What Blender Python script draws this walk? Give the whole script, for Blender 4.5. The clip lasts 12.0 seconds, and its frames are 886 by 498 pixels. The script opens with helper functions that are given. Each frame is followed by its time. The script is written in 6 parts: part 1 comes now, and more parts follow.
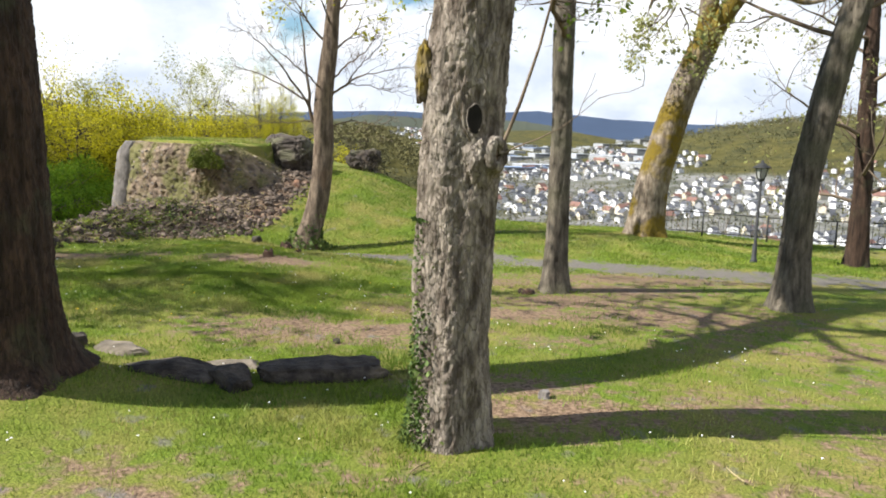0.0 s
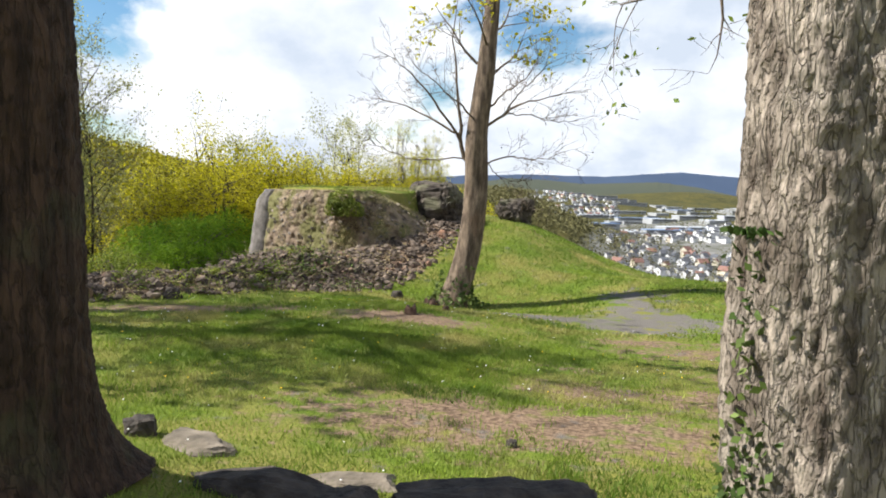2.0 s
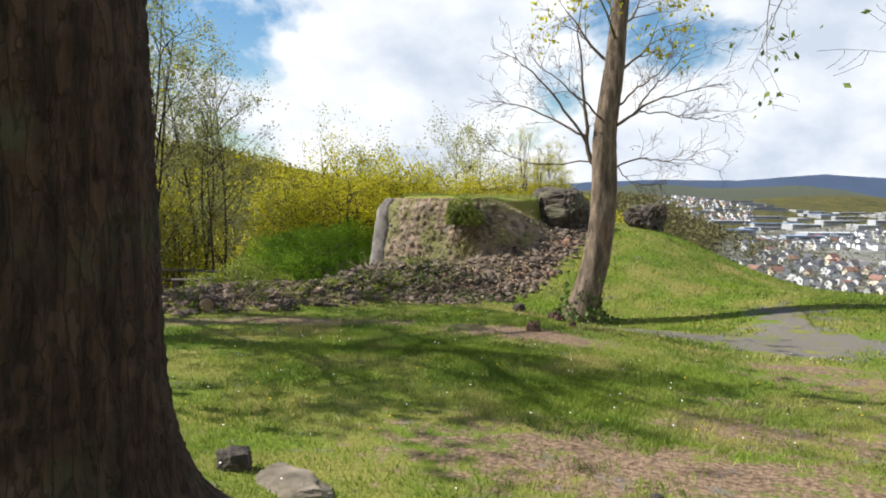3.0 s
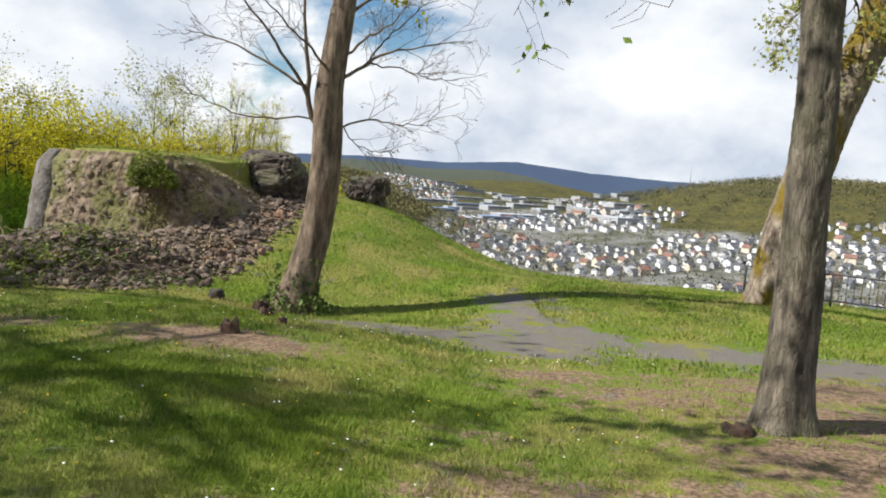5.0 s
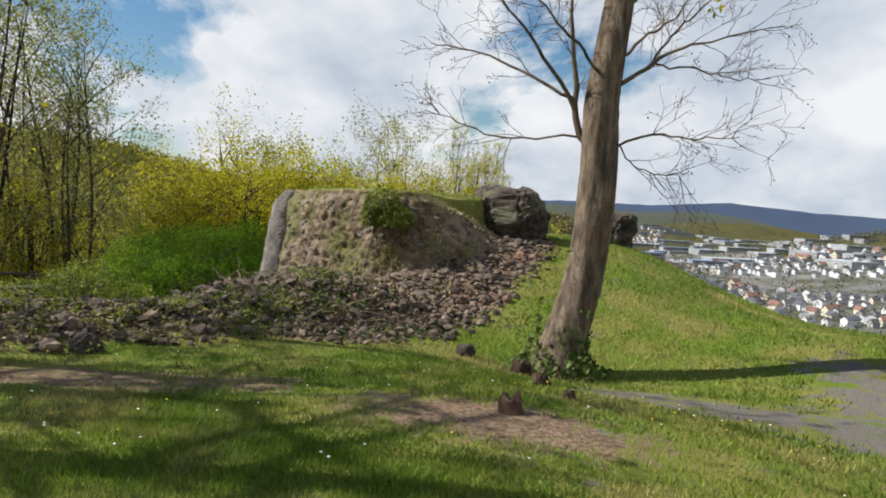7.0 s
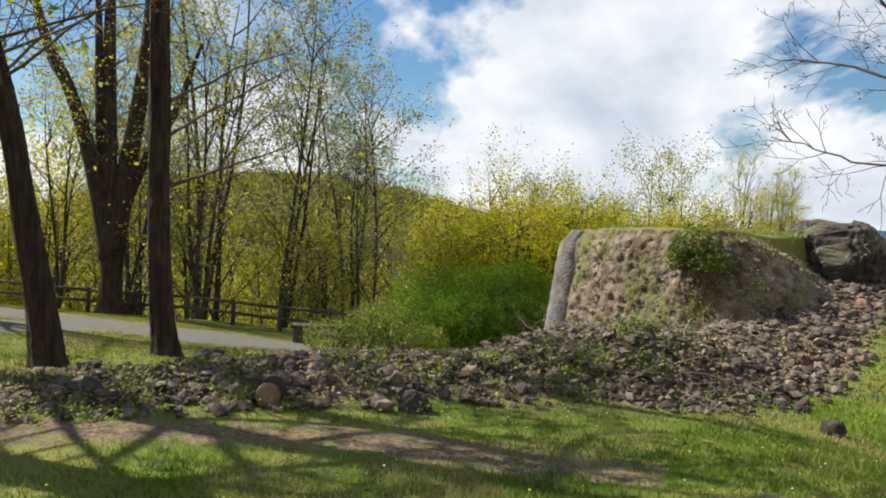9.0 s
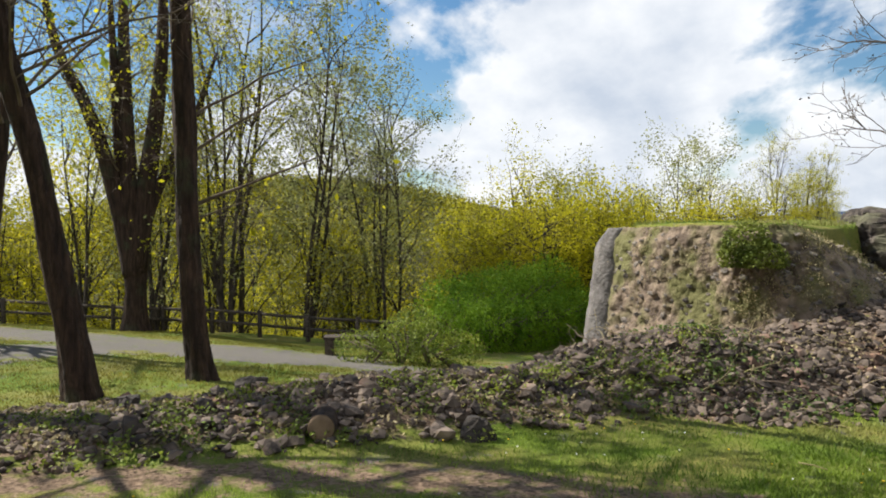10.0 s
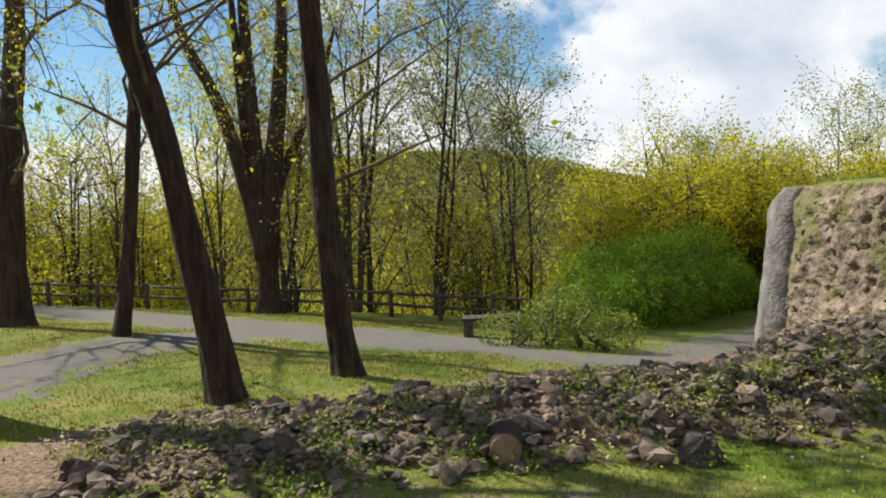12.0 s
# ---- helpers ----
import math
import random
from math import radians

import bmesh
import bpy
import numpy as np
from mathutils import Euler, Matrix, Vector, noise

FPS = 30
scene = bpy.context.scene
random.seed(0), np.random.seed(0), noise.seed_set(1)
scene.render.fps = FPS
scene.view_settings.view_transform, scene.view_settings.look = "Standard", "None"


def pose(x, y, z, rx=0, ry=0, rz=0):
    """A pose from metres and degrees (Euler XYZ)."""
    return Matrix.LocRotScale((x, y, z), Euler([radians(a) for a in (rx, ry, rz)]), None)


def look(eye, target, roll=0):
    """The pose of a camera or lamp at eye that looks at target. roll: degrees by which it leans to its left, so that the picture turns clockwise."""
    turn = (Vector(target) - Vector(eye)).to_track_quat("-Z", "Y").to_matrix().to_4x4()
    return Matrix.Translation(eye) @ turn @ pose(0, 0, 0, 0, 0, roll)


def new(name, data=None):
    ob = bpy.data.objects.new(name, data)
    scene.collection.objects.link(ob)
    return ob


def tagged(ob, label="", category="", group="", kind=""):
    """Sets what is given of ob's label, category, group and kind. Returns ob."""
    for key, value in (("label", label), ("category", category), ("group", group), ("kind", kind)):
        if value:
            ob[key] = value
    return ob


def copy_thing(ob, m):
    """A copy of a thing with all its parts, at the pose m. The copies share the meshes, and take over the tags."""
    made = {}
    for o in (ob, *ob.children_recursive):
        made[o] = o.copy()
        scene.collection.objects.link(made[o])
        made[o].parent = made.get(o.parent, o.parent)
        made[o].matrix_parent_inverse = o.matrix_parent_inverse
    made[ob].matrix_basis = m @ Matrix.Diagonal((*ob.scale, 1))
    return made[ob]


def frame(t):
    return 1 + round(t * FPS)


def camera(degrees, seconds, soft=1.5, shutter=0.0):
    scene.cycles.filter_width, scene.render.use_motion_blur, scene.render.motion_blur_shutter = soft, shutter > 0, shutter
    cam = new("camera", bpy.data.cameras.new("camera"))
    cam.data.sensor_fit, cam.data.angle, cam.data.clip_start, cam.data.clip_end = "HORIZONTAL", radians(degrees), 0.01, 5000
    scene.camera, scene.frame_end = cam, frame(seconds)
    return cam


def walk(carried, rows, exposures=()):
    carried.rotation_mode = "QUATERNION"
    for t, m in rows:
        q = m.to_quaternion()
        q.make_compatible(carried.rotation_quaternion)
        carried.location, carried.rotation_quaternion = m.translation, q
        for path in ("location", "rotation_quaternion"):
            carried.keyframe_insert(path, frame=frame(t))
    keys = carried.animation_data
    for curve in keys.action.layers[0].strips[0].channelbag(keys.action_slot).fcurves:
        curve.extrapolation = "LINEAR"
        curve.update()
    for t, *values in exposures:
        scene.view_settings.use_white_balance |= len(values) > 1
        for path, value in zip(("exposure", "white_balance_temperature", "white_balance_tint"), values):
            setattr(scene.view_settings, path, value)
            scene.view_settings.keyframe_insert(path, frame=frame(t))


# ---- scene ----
cam = camera(62.3, 12.0, soft=1.9, shutter=0.0)
PATH = [
    (0, (0.027, -0.043, 1.969), (0.038, 1.934, 1.669), 1.6),
    (0.5, (0.055, 0.272, 1.773), (0.247, 2.246, 1.521), 2.3),
    (1, (-0.08, 1.024, 1.655), (0.072, 3.009, 1.47), 1.7),
    (1.5, (-0.279, 1.682, 1.618), (-0.348, 3.676, 1.473), 1.6),
    (2, (-0.566, 2.299, 1.539), (-0.931, 4.26, 1.399), 1.2),
    (2.5, (-0.655, 2.593, 1.526), (-1.304, 4.481, 1.416), 0.2),
    (2.7, (-0.675, 2.715, 1.526), (-1.394, 4.578, 1.412), 0.2),
    (4.5, (-0.988, 4.507, 1.501), (-1.035, 6.498, 1.316), 3.5),
    (5, (-1.065, 4.952, 1.45), (-0.993, 6.944, 1.279), 3.9),
    (5.5, (-1.144, 5.313, 1.415), (-1.08, 7.307, 1.268), 3.8),
    (6, (-1.262, 5.782, 1.342), (-1.206, 7.778, 1.236), 3.5),
    (6.5, (-1.553, 6.255, 1.262), (-1.613, 8.253, 1.182), 3.6),
    (7, (-2.025, 6.74, 1.259), (-2.502, 8.681, 1.178), 2.9),
    (7.5, (-2.44, 7.033, 1.226), (-3.274, 8.849, 1.146), 2.5),
    (7.7, (-2.563, 7.086, 1.229), (-3.511, 8.845, 1.149), 2.3),
    (9.5, (-3.22, 7.242, 1.422), (-4.329, 8.907, 1.411), 1.9),
    (10, (-3.512, 7.365, 1.473), (-4.639, 9.017, 1.446), -0.1),
    (10.5, (-3.8, 7.52, 1.485), (-4.956, 9.151, 1.414), -2.4),
    (11, (-4.079, 7.682, 1.488), (-5.26, 9.294, 1.392), -3.1),
    (11.5, (-4.28, 7.776, 1.52), (-5.496, 9.36, 1.416), -2.5),
    (12, (-4.509, 7.896, 1.528), (-5.878, 9.35, 1.427), -2.6),
]
walk(cam, [(t, look(eye, target, roll)) for t, eye, target, roll in PATH],
     exposures=[(0, 1.26), (1.0, 1.28), (2.5, 1.13), (4.5, 0.98), (5.5, 0.90), (6.5, 0.78), (7.0, 0.72), (7.5, 0.72), (9.5, 0.95), (12, 0.94)])

# ---- world and sun ----
SUN_EL, SUN_DIR = radians(44), Vector((-0.985, -0.17, 0)).normalized()
world = bpy.data.worlds.new("sky")
scene.world = world
world.use_nodes = True
wt = world.node_tree
wt.nodes.clear()


def wnode(kind, **inputs):
    n = wt.nodes.new(kind)
    for k, v in inputs.items():
        n.inputs[k.replace("_", " ")].default_value = v
    return n


w_out, w_bg = wnode("ShaderNodeOutputWorld"), wnode("ShaderNodeBackground")
w_bg.inputs["Strength"].default_value = 0.036
sky = wnode("ShaderNodeTexSky")
sky.sky_type, sky.sun_disc = "NISHITA", False
sky.sun_elevation, sky.sun_rotation = SUN_EL, math.atan2(SUN_DIR.x, SUN_DIR.y)
sky.air_density, sky.dust_density, sky.ozone_density = 1.2, 0.1, 2.5
# broken cumulus: noise over the dome, flattened towards the horizon
w_tc = wnode("ShaderNodeTexCoord")
w_sep = wnode("ShaderNodeSeparateXYZ")
w_add = wnode("ShaderNodeMath")
w_add.operation = "MAXIMUM"
w_add.inputs[1].default_value = 0.0
w_add2 = wnode("ShaderNodeMath")
w_add2.operation = "ADD"
w_add2.inputs[1].default_value = 0.75
w_div = wnode("ShaderNodeVectorMath")
w_div.operation = "DIVIDE"
w_comb = wnode("ShaderNodeCombineXYZ")
w_map = wnode("ShaderNodeMapping")
w_map.inputs["Location"].default_value = (3.1, 0.4, 0.0)
w_n1 = wnode("ShaderNodeTexNoise", Scale=2.3, Detail=9.0, Roughness=0.55, Distortion=0.15)
w_n2 = wnode("ShaderNodeTexNoise", Scale=4.2, Detail=7.0, Roughness=0.55)
w_r1, w_r2 = wnode("ShaderNodeValToRGB"), wnode("ShaderNodeValToRGB")
w_r1.color_ramp.elements[0].position, w_r1.color_ramp.elements[1].position = 0.405, 0.46
w_r2.color_ramp.elements[0].position, w_r2.color_ramp.elements[1].position = 0.36, 0.62
w_r2.color_ramp.elements[0].color, w_r2.color_ramp.elements[1].color = (8.8, 9.9, 11.6, 1), (15.0, 15.3, 15.7, 1)
w_mix = wnode("ShaderNodeMix")
w_mix.data_type = "RGBA"
wl = wt.links.new
wl(w_tc.outputs["Generated"], w_sep.inputs[0])
wl(w_sep.outputs["Z"], w_add.inputs[0])
wl(w_add.outputs[0], w_add2.inputs[0])
for i in range(3):
    wl(w_add2.outputs[0], w_comb.inputs[i])
wl(w_tc.outputs["Generated"], w_div.inputs[0])
wl(w_comb.outputs[0], w_div.inputs[1])
wl(w_div.outputs[0], w_map.inputs["Vector"])
wl(w_map.outputs[0], w_n1.inputs["Vector"])
wl(w_map.outputs[0], w_n2.inputs["Vector"])
w_dot = wnode("ShaderNodeVectorMath")
w_dot.operation = "DOT_PRODUCT"
w_dot.inputs[1].default_value = (-0.78, 0.42, 0.46)
w_clear = wnode("ShaderNodeMath")
w_clear.operation = "MULTIPLY_ADD"
w_clear.inputs[1].default_value = -0.155
wl(w_tc.outputs["Generated"], w_dot.inputs[0])
wl(w_dot.outputs["Value"], w_clear.inputs[0])
w_up = wnode("ShaderNodeMath")
w_up.operation = "ADD"
w_low = wnode("ShaderNodeMapRange")
w_low.inputs["From Min"].default_value, w_low.inputs["From Max"].default_value = 0.0, 0.22
w_low.inputs["To Min"].default_value, w_low.inputs["To Max"].default_value = 0.21, 0.0
w_sum = wnode("ShaderNodeMath")
w_high = wnode("ShaderNodeMapRange")  # thinner cover overhead than low down, where clouds overlap
w_high.inputs["From Min"].default_value, w_high.inputs["From Max"].default_value = 0.38, 0.75
w_high.inputs["To Min"].default_value, w_high.inputs["To Max"].default_value = 0.08, -0.10
wl(w_sep.outputs["Z"], w_high.inputs["Value"])
wl(w_sep.outputs["Z"], w_low.inputs["Value"])
wl(w_n1.outputs[0], w_sum.inputs[0])
wl(w_low.outputs[0], w_sum.inputs[1])
wl(w_high.outputs[0], w_up.inputs[1])
wl(w_sum.outputs[0], w_up.inputs[0])
wl(w_up.outputs[0], w_clear.inputs[2])
wl(w_clear.outputs[0], w_r1.inputs[0])
wl(w_n2.outputs[0], w_r2.inputs[0])
wl(w_r1.outputs[0], w_mix.inputs["Factor"])
w_hs = wnode("ShaderNodeHueSaturation", Saturation=1.25, Value=1.6)
wl(sky.outputs[0], w_hs.inputs["Color"])
wl(w_hs.outputs[0], w_mix.inputs["A"])
wl(w_r2.outputs[0], w_mix.inputs["B"])
wl(w_mix.outputs["Result"], w_bg.inputs["Color"])
wl(w_bg.outputs[0], w_out.inputs[0])

sun_data = bpy.data.lights.new("sun", "SUN")
sun_data.energy, sun_data.angle, sun_data.color = 5.0, radians(0.53), (1.0, 0.95, 0.86)
sun = new("sun", sun_data)
to_sun = SUN_DIR * math.cos(SUN_EL) + Vector((0, 0, math.sin(SUN_EL)))
sun.matrix_world = look(to_sun * 60, (0, 0, 0))


# ---- materials ----
def smooth(a, b, v):
    t = np.clip((v - a) / (b - a), 0.0, 1.0)
    return t * t * (3 - 2 * t)


def material(name, low, high, scale=6.0, rough=0.85, bump=0.3, bump_scale=40.0, bump_dist=0.02, stretch=(1, 1, 1), spread=0.0,
             third=None, third_scale=1.5, third_at=(0.5, 0.62), world_space=False, spec=0.3, thin=0.0, cracks=0.0):
    """Two colours mixed by grain, a third in larger stains, relief, and a spread of brightness from piece to piece."""
    m = bpy.data.materials.new(name)
    m.use_nodes = True
    nt = m.node_tree
    nd, ln = nt.nodes, nt.links.new
    b = nd["Principled BSDF"]
    b.inputs["Roughness"].default_value = rough
    b.inputs["Specular IOR Level"].default_value = spec
    if world_space:
        src = nd.new("ShaderNodeNewGeometry").outputs["Position"]
    else:
        src = nd.new("ShaderNodeTexCoord").outputs["Object"]
    info = nd.new("ShaderNodeObjectInfo")
    mp = nd.new("ShaderNodeMapping")
    mp.inputs["Scale"].default_value = stretch
    ln(src, mp.inputs["Vector"])
    if not world_space:
        off = nd.new("ShaderNodeVectorMath")
        off.operation = "SCALE"
        off.inputs[0].default_value = (17.0, 9.0, 5.0)
        ln(info.outputs["Random"], off.inputs["Scale"])
        ln(off.outputs[0], mp.inputs["Location"])
    n1 = nd.new("ShaderNodeTexNoise")
    n1.inputs["Scale"].default_value, n1.inputs["Detail"].default_value = scale, 5.0
    ln(mp.outputs[0], n1.inputs["Vector"])
    r1 = nd.new("ShaderNodeValToRGB")
    r1.color_ramp.elements[0].position, r1.color_ramp.elements[1].position = 0.36, 0.66
    r1.color_ramp.elements[0].color, r1.color_ramp.elements[1].color = (*low, 1), (*high, 1)
    ln(n1.outputs[0], r1.inputs[0])
    colour = r1.outputs[0]
    if third:
        n3 = nd.new("ShaderNodeTexNoise")
        n3.inputs["Scale"].default_value, n3.inputs["Detail"].default_value = third_scale, 7.0
        ln(src, n3.inputs["Vector"])
        r3 = nd.new("ShaderNodeValToRGB")
        r3.color_ramp.elements[0].position, r3.color_ramp.elements[1].position = third_at
        ln(n3.outputs[0], r3.inputs[0])
        mx = nd.new("ShaderNodeMix")
        mx.data_type = "RGBA"
        mx.inputs["B"].default_value = (*third, 1)
        ln(r3.outputs[0], mx.inputs["Factor"])
        ln(colour, mx.inputs["A"])
        colour = mx.outputs["Result"]
    if spread:
        geo = nd.new("ShaderNodeNewGeometry")
        addr = nd.new("ShaderNodeMath")
        addr.operation = "ADD"
        ln(geo.outputs["Random Per Island"], addr.inputs[0])
        ln(info.outputs["Random"], addr.inputs[1])
        fr = nd.new("ShaderNodeMath")
        fr.operation = "FRACT"
        ln(addr.outputs[0], fr.inputs[0])
        mr = nd.new("ShaderNodeMapRange")
        mr.inputs["To Min"].default_value, mr.inputs["To Max"].default_value = 1 - spread, 1 + spread
        ln(fr.outputs[0], mr.inputs["Value"])
        hs = nd.new("ShaderNodeHueSaturation")
        ln(mr.outputs[0], hs.inputs["Value"])
        ln(colour, hs.inputs["Color"])
        colour = hs.outputs[0]
    crack = None
    if cracks:
        wob = nd.new("ShaderNodeMix")
        wob.data_type = "VECTOR"
        wob.inputs["Factor"].default_value = 0.16
        ln(mp.outputs[0], wob.inputs["A"])
        ln(n1.outputs["Color"], wob.inputs["B"])
        vo = nd.new("ShaderNodeTexVoronoi")
        vo.feature = "DISTANCE_TO_EDGE"
        vo.inputs["Scale"].default_value = cracks
        ln(wob.outputs["Result"], vo.inputs["Vector"])
        cr = nd.new("ShaderNodeMapRange")
        cr.inputs["From Max"].default_value = 0.10
        cr.inputs["To Min"].default_value = 0.5
        ln(vo.outputs["Distance"], cr.inputs["Value"])
        crack = cr.outputs[0]
        mk = nd.new("ShaderNodeMix")
        mk.data_type = "RGBA"
        mk.inputs["A"].default_value = (*[v * 0.6 for v in low], 1)
        ln(crack, mk.inputs["Factor"])
        ln(colour, mk.inputs["B"])
        colour = mk.outputs["Result"]
    ln(colour, b.inputs["Base Color"])
    if bump:
        n2 = nd.new("ShaderNodeTexNoise")
        n2.inputs["Scale"].default_value, n2.inputs["Detail"].default_value = bump_scale, 6.0
        ln(mp.outputs[0], n2.inputs["Vector"])
        bp = nd.new("ShaderNodeBump")
        bp.inputs["Strength"].default_value, bp.inputs["Distance"].default_value = bump, bump_dist
        tall = n2.outputs[0]
        if crack:
            sm = nd.new("ShaderNodeMath")
            sm.operation = "MULTIPLY_ADD"
            sm.inputs[1].default_value = 0.6
            ln(crack, sm.inputs[0])
            ln(tall, sm.inputs[2])
            tall = sm.outputs[0]
        ln(tall, bp.inputs["Height"])
        ln(bp.outputs[0], b.inputs["Normal"])
    if thin:
        tr = nd.new("ShaderNodeBsdfTranslucent")
        ln(colour, tr.inputs["Color"])
        ms = nd.new("ShaderNodeMixShader")
        ms.inputs[0].default_value = thin
        ln(b.outputs[0], ms.inputs[1])
        ln(tr.outputs[0], ms.inputs[2])
        ln(ms.outputs[0], nd["Material Output"].inputs["Surface"])
    return m


M = {}
M["bark_grey"] = material("bark_grey", (0.085, 0.065, 0.05), (0.34, 0.29, 0.24), 11, 0.9, 1.0, 45, 0.03, (1.5, 1.5, 0.42),
                          third=(0.29, 0.255, 0.215), third_scale=2.6, third_at=(0.55, 0.72), cracks=22)
M["bark_brown"] = material("bark_brown", (0.07, 0.05, 0.036), (0.23, 0.175, 0.127), 10, 0.9, 0.9, 40, 0.015, (1.5, 1.5, 0.3),
                           third=(0.20, 0.115, 0.07), third_scale=1.7, third_at=(0.57, 0.75), cracks=24)
M["bark_olive"] = material("bark_olive", (0.045, 0.037, 0.028), (0.165, 0.142, 0.11), 10, 0.9, 0.9, 40, 0.015, (1.5, 1.5, 0.3),
                           third=(0.10, 0.095, 0.06), third_scale=1.7, third_at=(0.5, 0.7), cracks=24)
M["bark_dark"] = material("bark_dark", (0.020, 0.011, 0.007), (0.068, 0.040, 0.026), 10, 0.9, 1.0, 36, 0.03, (1.6, 1.6, 0.25),
                          third=(0.05, 0.055, 0.028), third_scale=2.2, third_at=(0.56, 0.72), cracks=16)
M["bark_moss"] = material("bark_moss", (0.10, 0.075, 0.055), (0.30, 0.25, 0.19), 9, 0.9, 0.9, 36, 0.03, (1.4, 1.4, 0.35),
                          third=(0.15, 0.105, 0.008), third_scale=1.3, third_at=(0.47, 0.54), cracks=15)
M["bark_thin"] = material("bark_thin", (0.06, 0.045, 0.03), (0.20, 0.16, 0.115), 7, 0.9, 0.4, 30, 0.01, (1.5, 1.5, 0.4))
M["bark_wood"] = material("bark_wood", (0.022, 0.017, 0.012), (0.085, 0.066, 0.048), 7, 0.9, 0.3, 30, 0.01, (1.5, 1.5, 0.4))
M["twig"] = material("twig", (0.07, 0.05, 0.035), (0.17, 0.13, 0.095), 5, 0.9, 0.0)
M["leaf_yellow"] = material("leaf_yellow", (0.31, 0.30, 0.008), (0.52, 0.48, 0.02), 0.5, 0.6, 0, spread=0.35, world_space=True, thin=0.5)
M["leaf_pale"] = material("leaf_pale", (0.22, 0.24, 0.07), (0.38, 0.38, 0.15), 0.5, 0.6, 0, spread=0.3, world_space=True, thin=0.45)
M["leaf_green"] = material("leaf_green", (0.10, 0.16, 0.015), (0.20, 0.26, 0.03), 0.6, 0.6, 0, spread=0.3, world_space=True, thin=0.4)
M["ivy"] = material("ivy", (0.04, 0.075, 0.018), (0.13, 0.17, 0.045), 3, 0.6, 0, spread=0.4, world_space=True, spec=0.15, thin=0.2)
M["hedge"] = material("hedge", (0.10, 0.20, 0.010), (0.26, 0.40, 0.028), 1.2, 0.7, 0, spread=0.35, world_space=True, thin=0.42)
M["shrub"] = material("shrub", (0.08, 0.11, 0.014), (0.21, 0.24, 0.035), 2, 0.7, 0, spread=0.4, world_space=True, thin=0.25)
M["weed"] = material("weed", (0.09, 0.13, 0.016), (0.23, 0.27, 0.035), 2, 0.7, 0, spread=0.4, world_space=True, thin=0.3)
M["moss"] = material("moss", (0.09, 0.10, 0.025), (0.19, 0.18, 0.055), 2, 0.8, 0, spread=0.35, world_space=True, thin=0.2)
M["dry"] = material("dry", (0.20, 0.16, 0.08), (0.36, 0.30, 0.16), 2, 0.8, 0, spread=0.35, world_space=True, thin=0.2)
M["rubble"] = material("rubble", (0.045, 0.034, 0.027), (0.17, 0.13, 0.10), 5, 0.9, 0.5, 30, 0.01, spread=0.55,
                       third=(0.15, 0.075, 0.045), third_scale=2.0, third_at=(0.58, 0.75))
M["ruin"] = material("ruin", (0.024, 0.019, 0.016), (0.085, 0.070, 0.058), 6, 0.92, 0.7, 18, 0.03, spread=0.35,
                     third=(0.10, 0.095, 0.06), third_scale=2.2)
M["wall_core"] = material("wall_core", (0.085, 0.062, 0.045), (0.27, 0.205, 0.15), 5, 0.95, 0.9, 14, 0.05, world_space=True,
                          third=(0.115, 0.11, 0.042), third_scale=1.3, third_at=(0.46, 0.58))
M["wall_face"] = material("wall_face", (0.085, 0.077, 0.07), (0.195, 0.178, 0.165), 5, 0.92, 0.9, 20, 0.03, world_space=True,
                          third=(0.15, 0.14, 0.13), third_scale=1.5)
M["wood"] = material("wood", (0.035, 0.026, 0.019), (0.10, 0.078, 0.058), 6, 0.85, 0.4, 30, 0.01, (3, 3, 3), spread=0.2)
M["metal_dark"] = material("metal_dark", (0.018, 0.019, 0.02), (0.04, 0.042, 0.045), 8, 0.65, 0.1, spec=0.2)
M["boulder"] = material("boulder", (0.024, 0.020, 0.017), (0.075, 0.062, 0.052), 7, 0.9, 0.8, 26, 0.03,
                        third=(0.12, 0.10, 0.075), third_scale=3.5, third_at=(0.62, 0.72))
M["stump"] = material("stump", (0.022, 0.013, 0.009), (0.075, 0.043, 0.028), 10, 0.9, 0.8, 30, 0.02, (1, 1, 0.3))
M["cut_wood"] = material("cut_wood", (0.13, 0.085, 0.05), (0.23, 0.16, 0.10), 8, 0.8, 0.3, 40, 0.005)
M["hollow"] = material("hollow", (0.006, 0.005, 0.004), (0.015, 0.012, 0.01), 8, 1.0, 0.0)
M["blade"] = material("blade", (0.088, 0.15, 0.014), (0.195, 0.265, 0.03), 0.9, 0.6, 0, spread=0.35, world_space=True, thin=0.35,
                      third=(0.32, 0.285, 0.10), third_scale=0.8, third_at=(0.50, 0.68))
M["blade_dry"] = material("blade_dry", (0.15, 0.155, 0.022), (0.29, 0.26, 0.055), 0.9, 0.6, 0, spread=0.35, world_space=True, thin=0.3)
M["wall_stone"] = material("wall_stone", (0.07, 0.06, 0.052), (0.25, 0.215, 0.18), 4, 0.92, 0.5, 30, 0.01, spread=0.35)
M["white_petal"] = material("white_petal", (0.7, 0.7, 0.66), (0.8, 0.8, 0.78), 5, 0.7, 0)
M["yellow_petal"] = material("yellow_petal", (0.7, 0.45, 0.01), (0.8, 0.55, 0.02), 5, 0.7, 0)


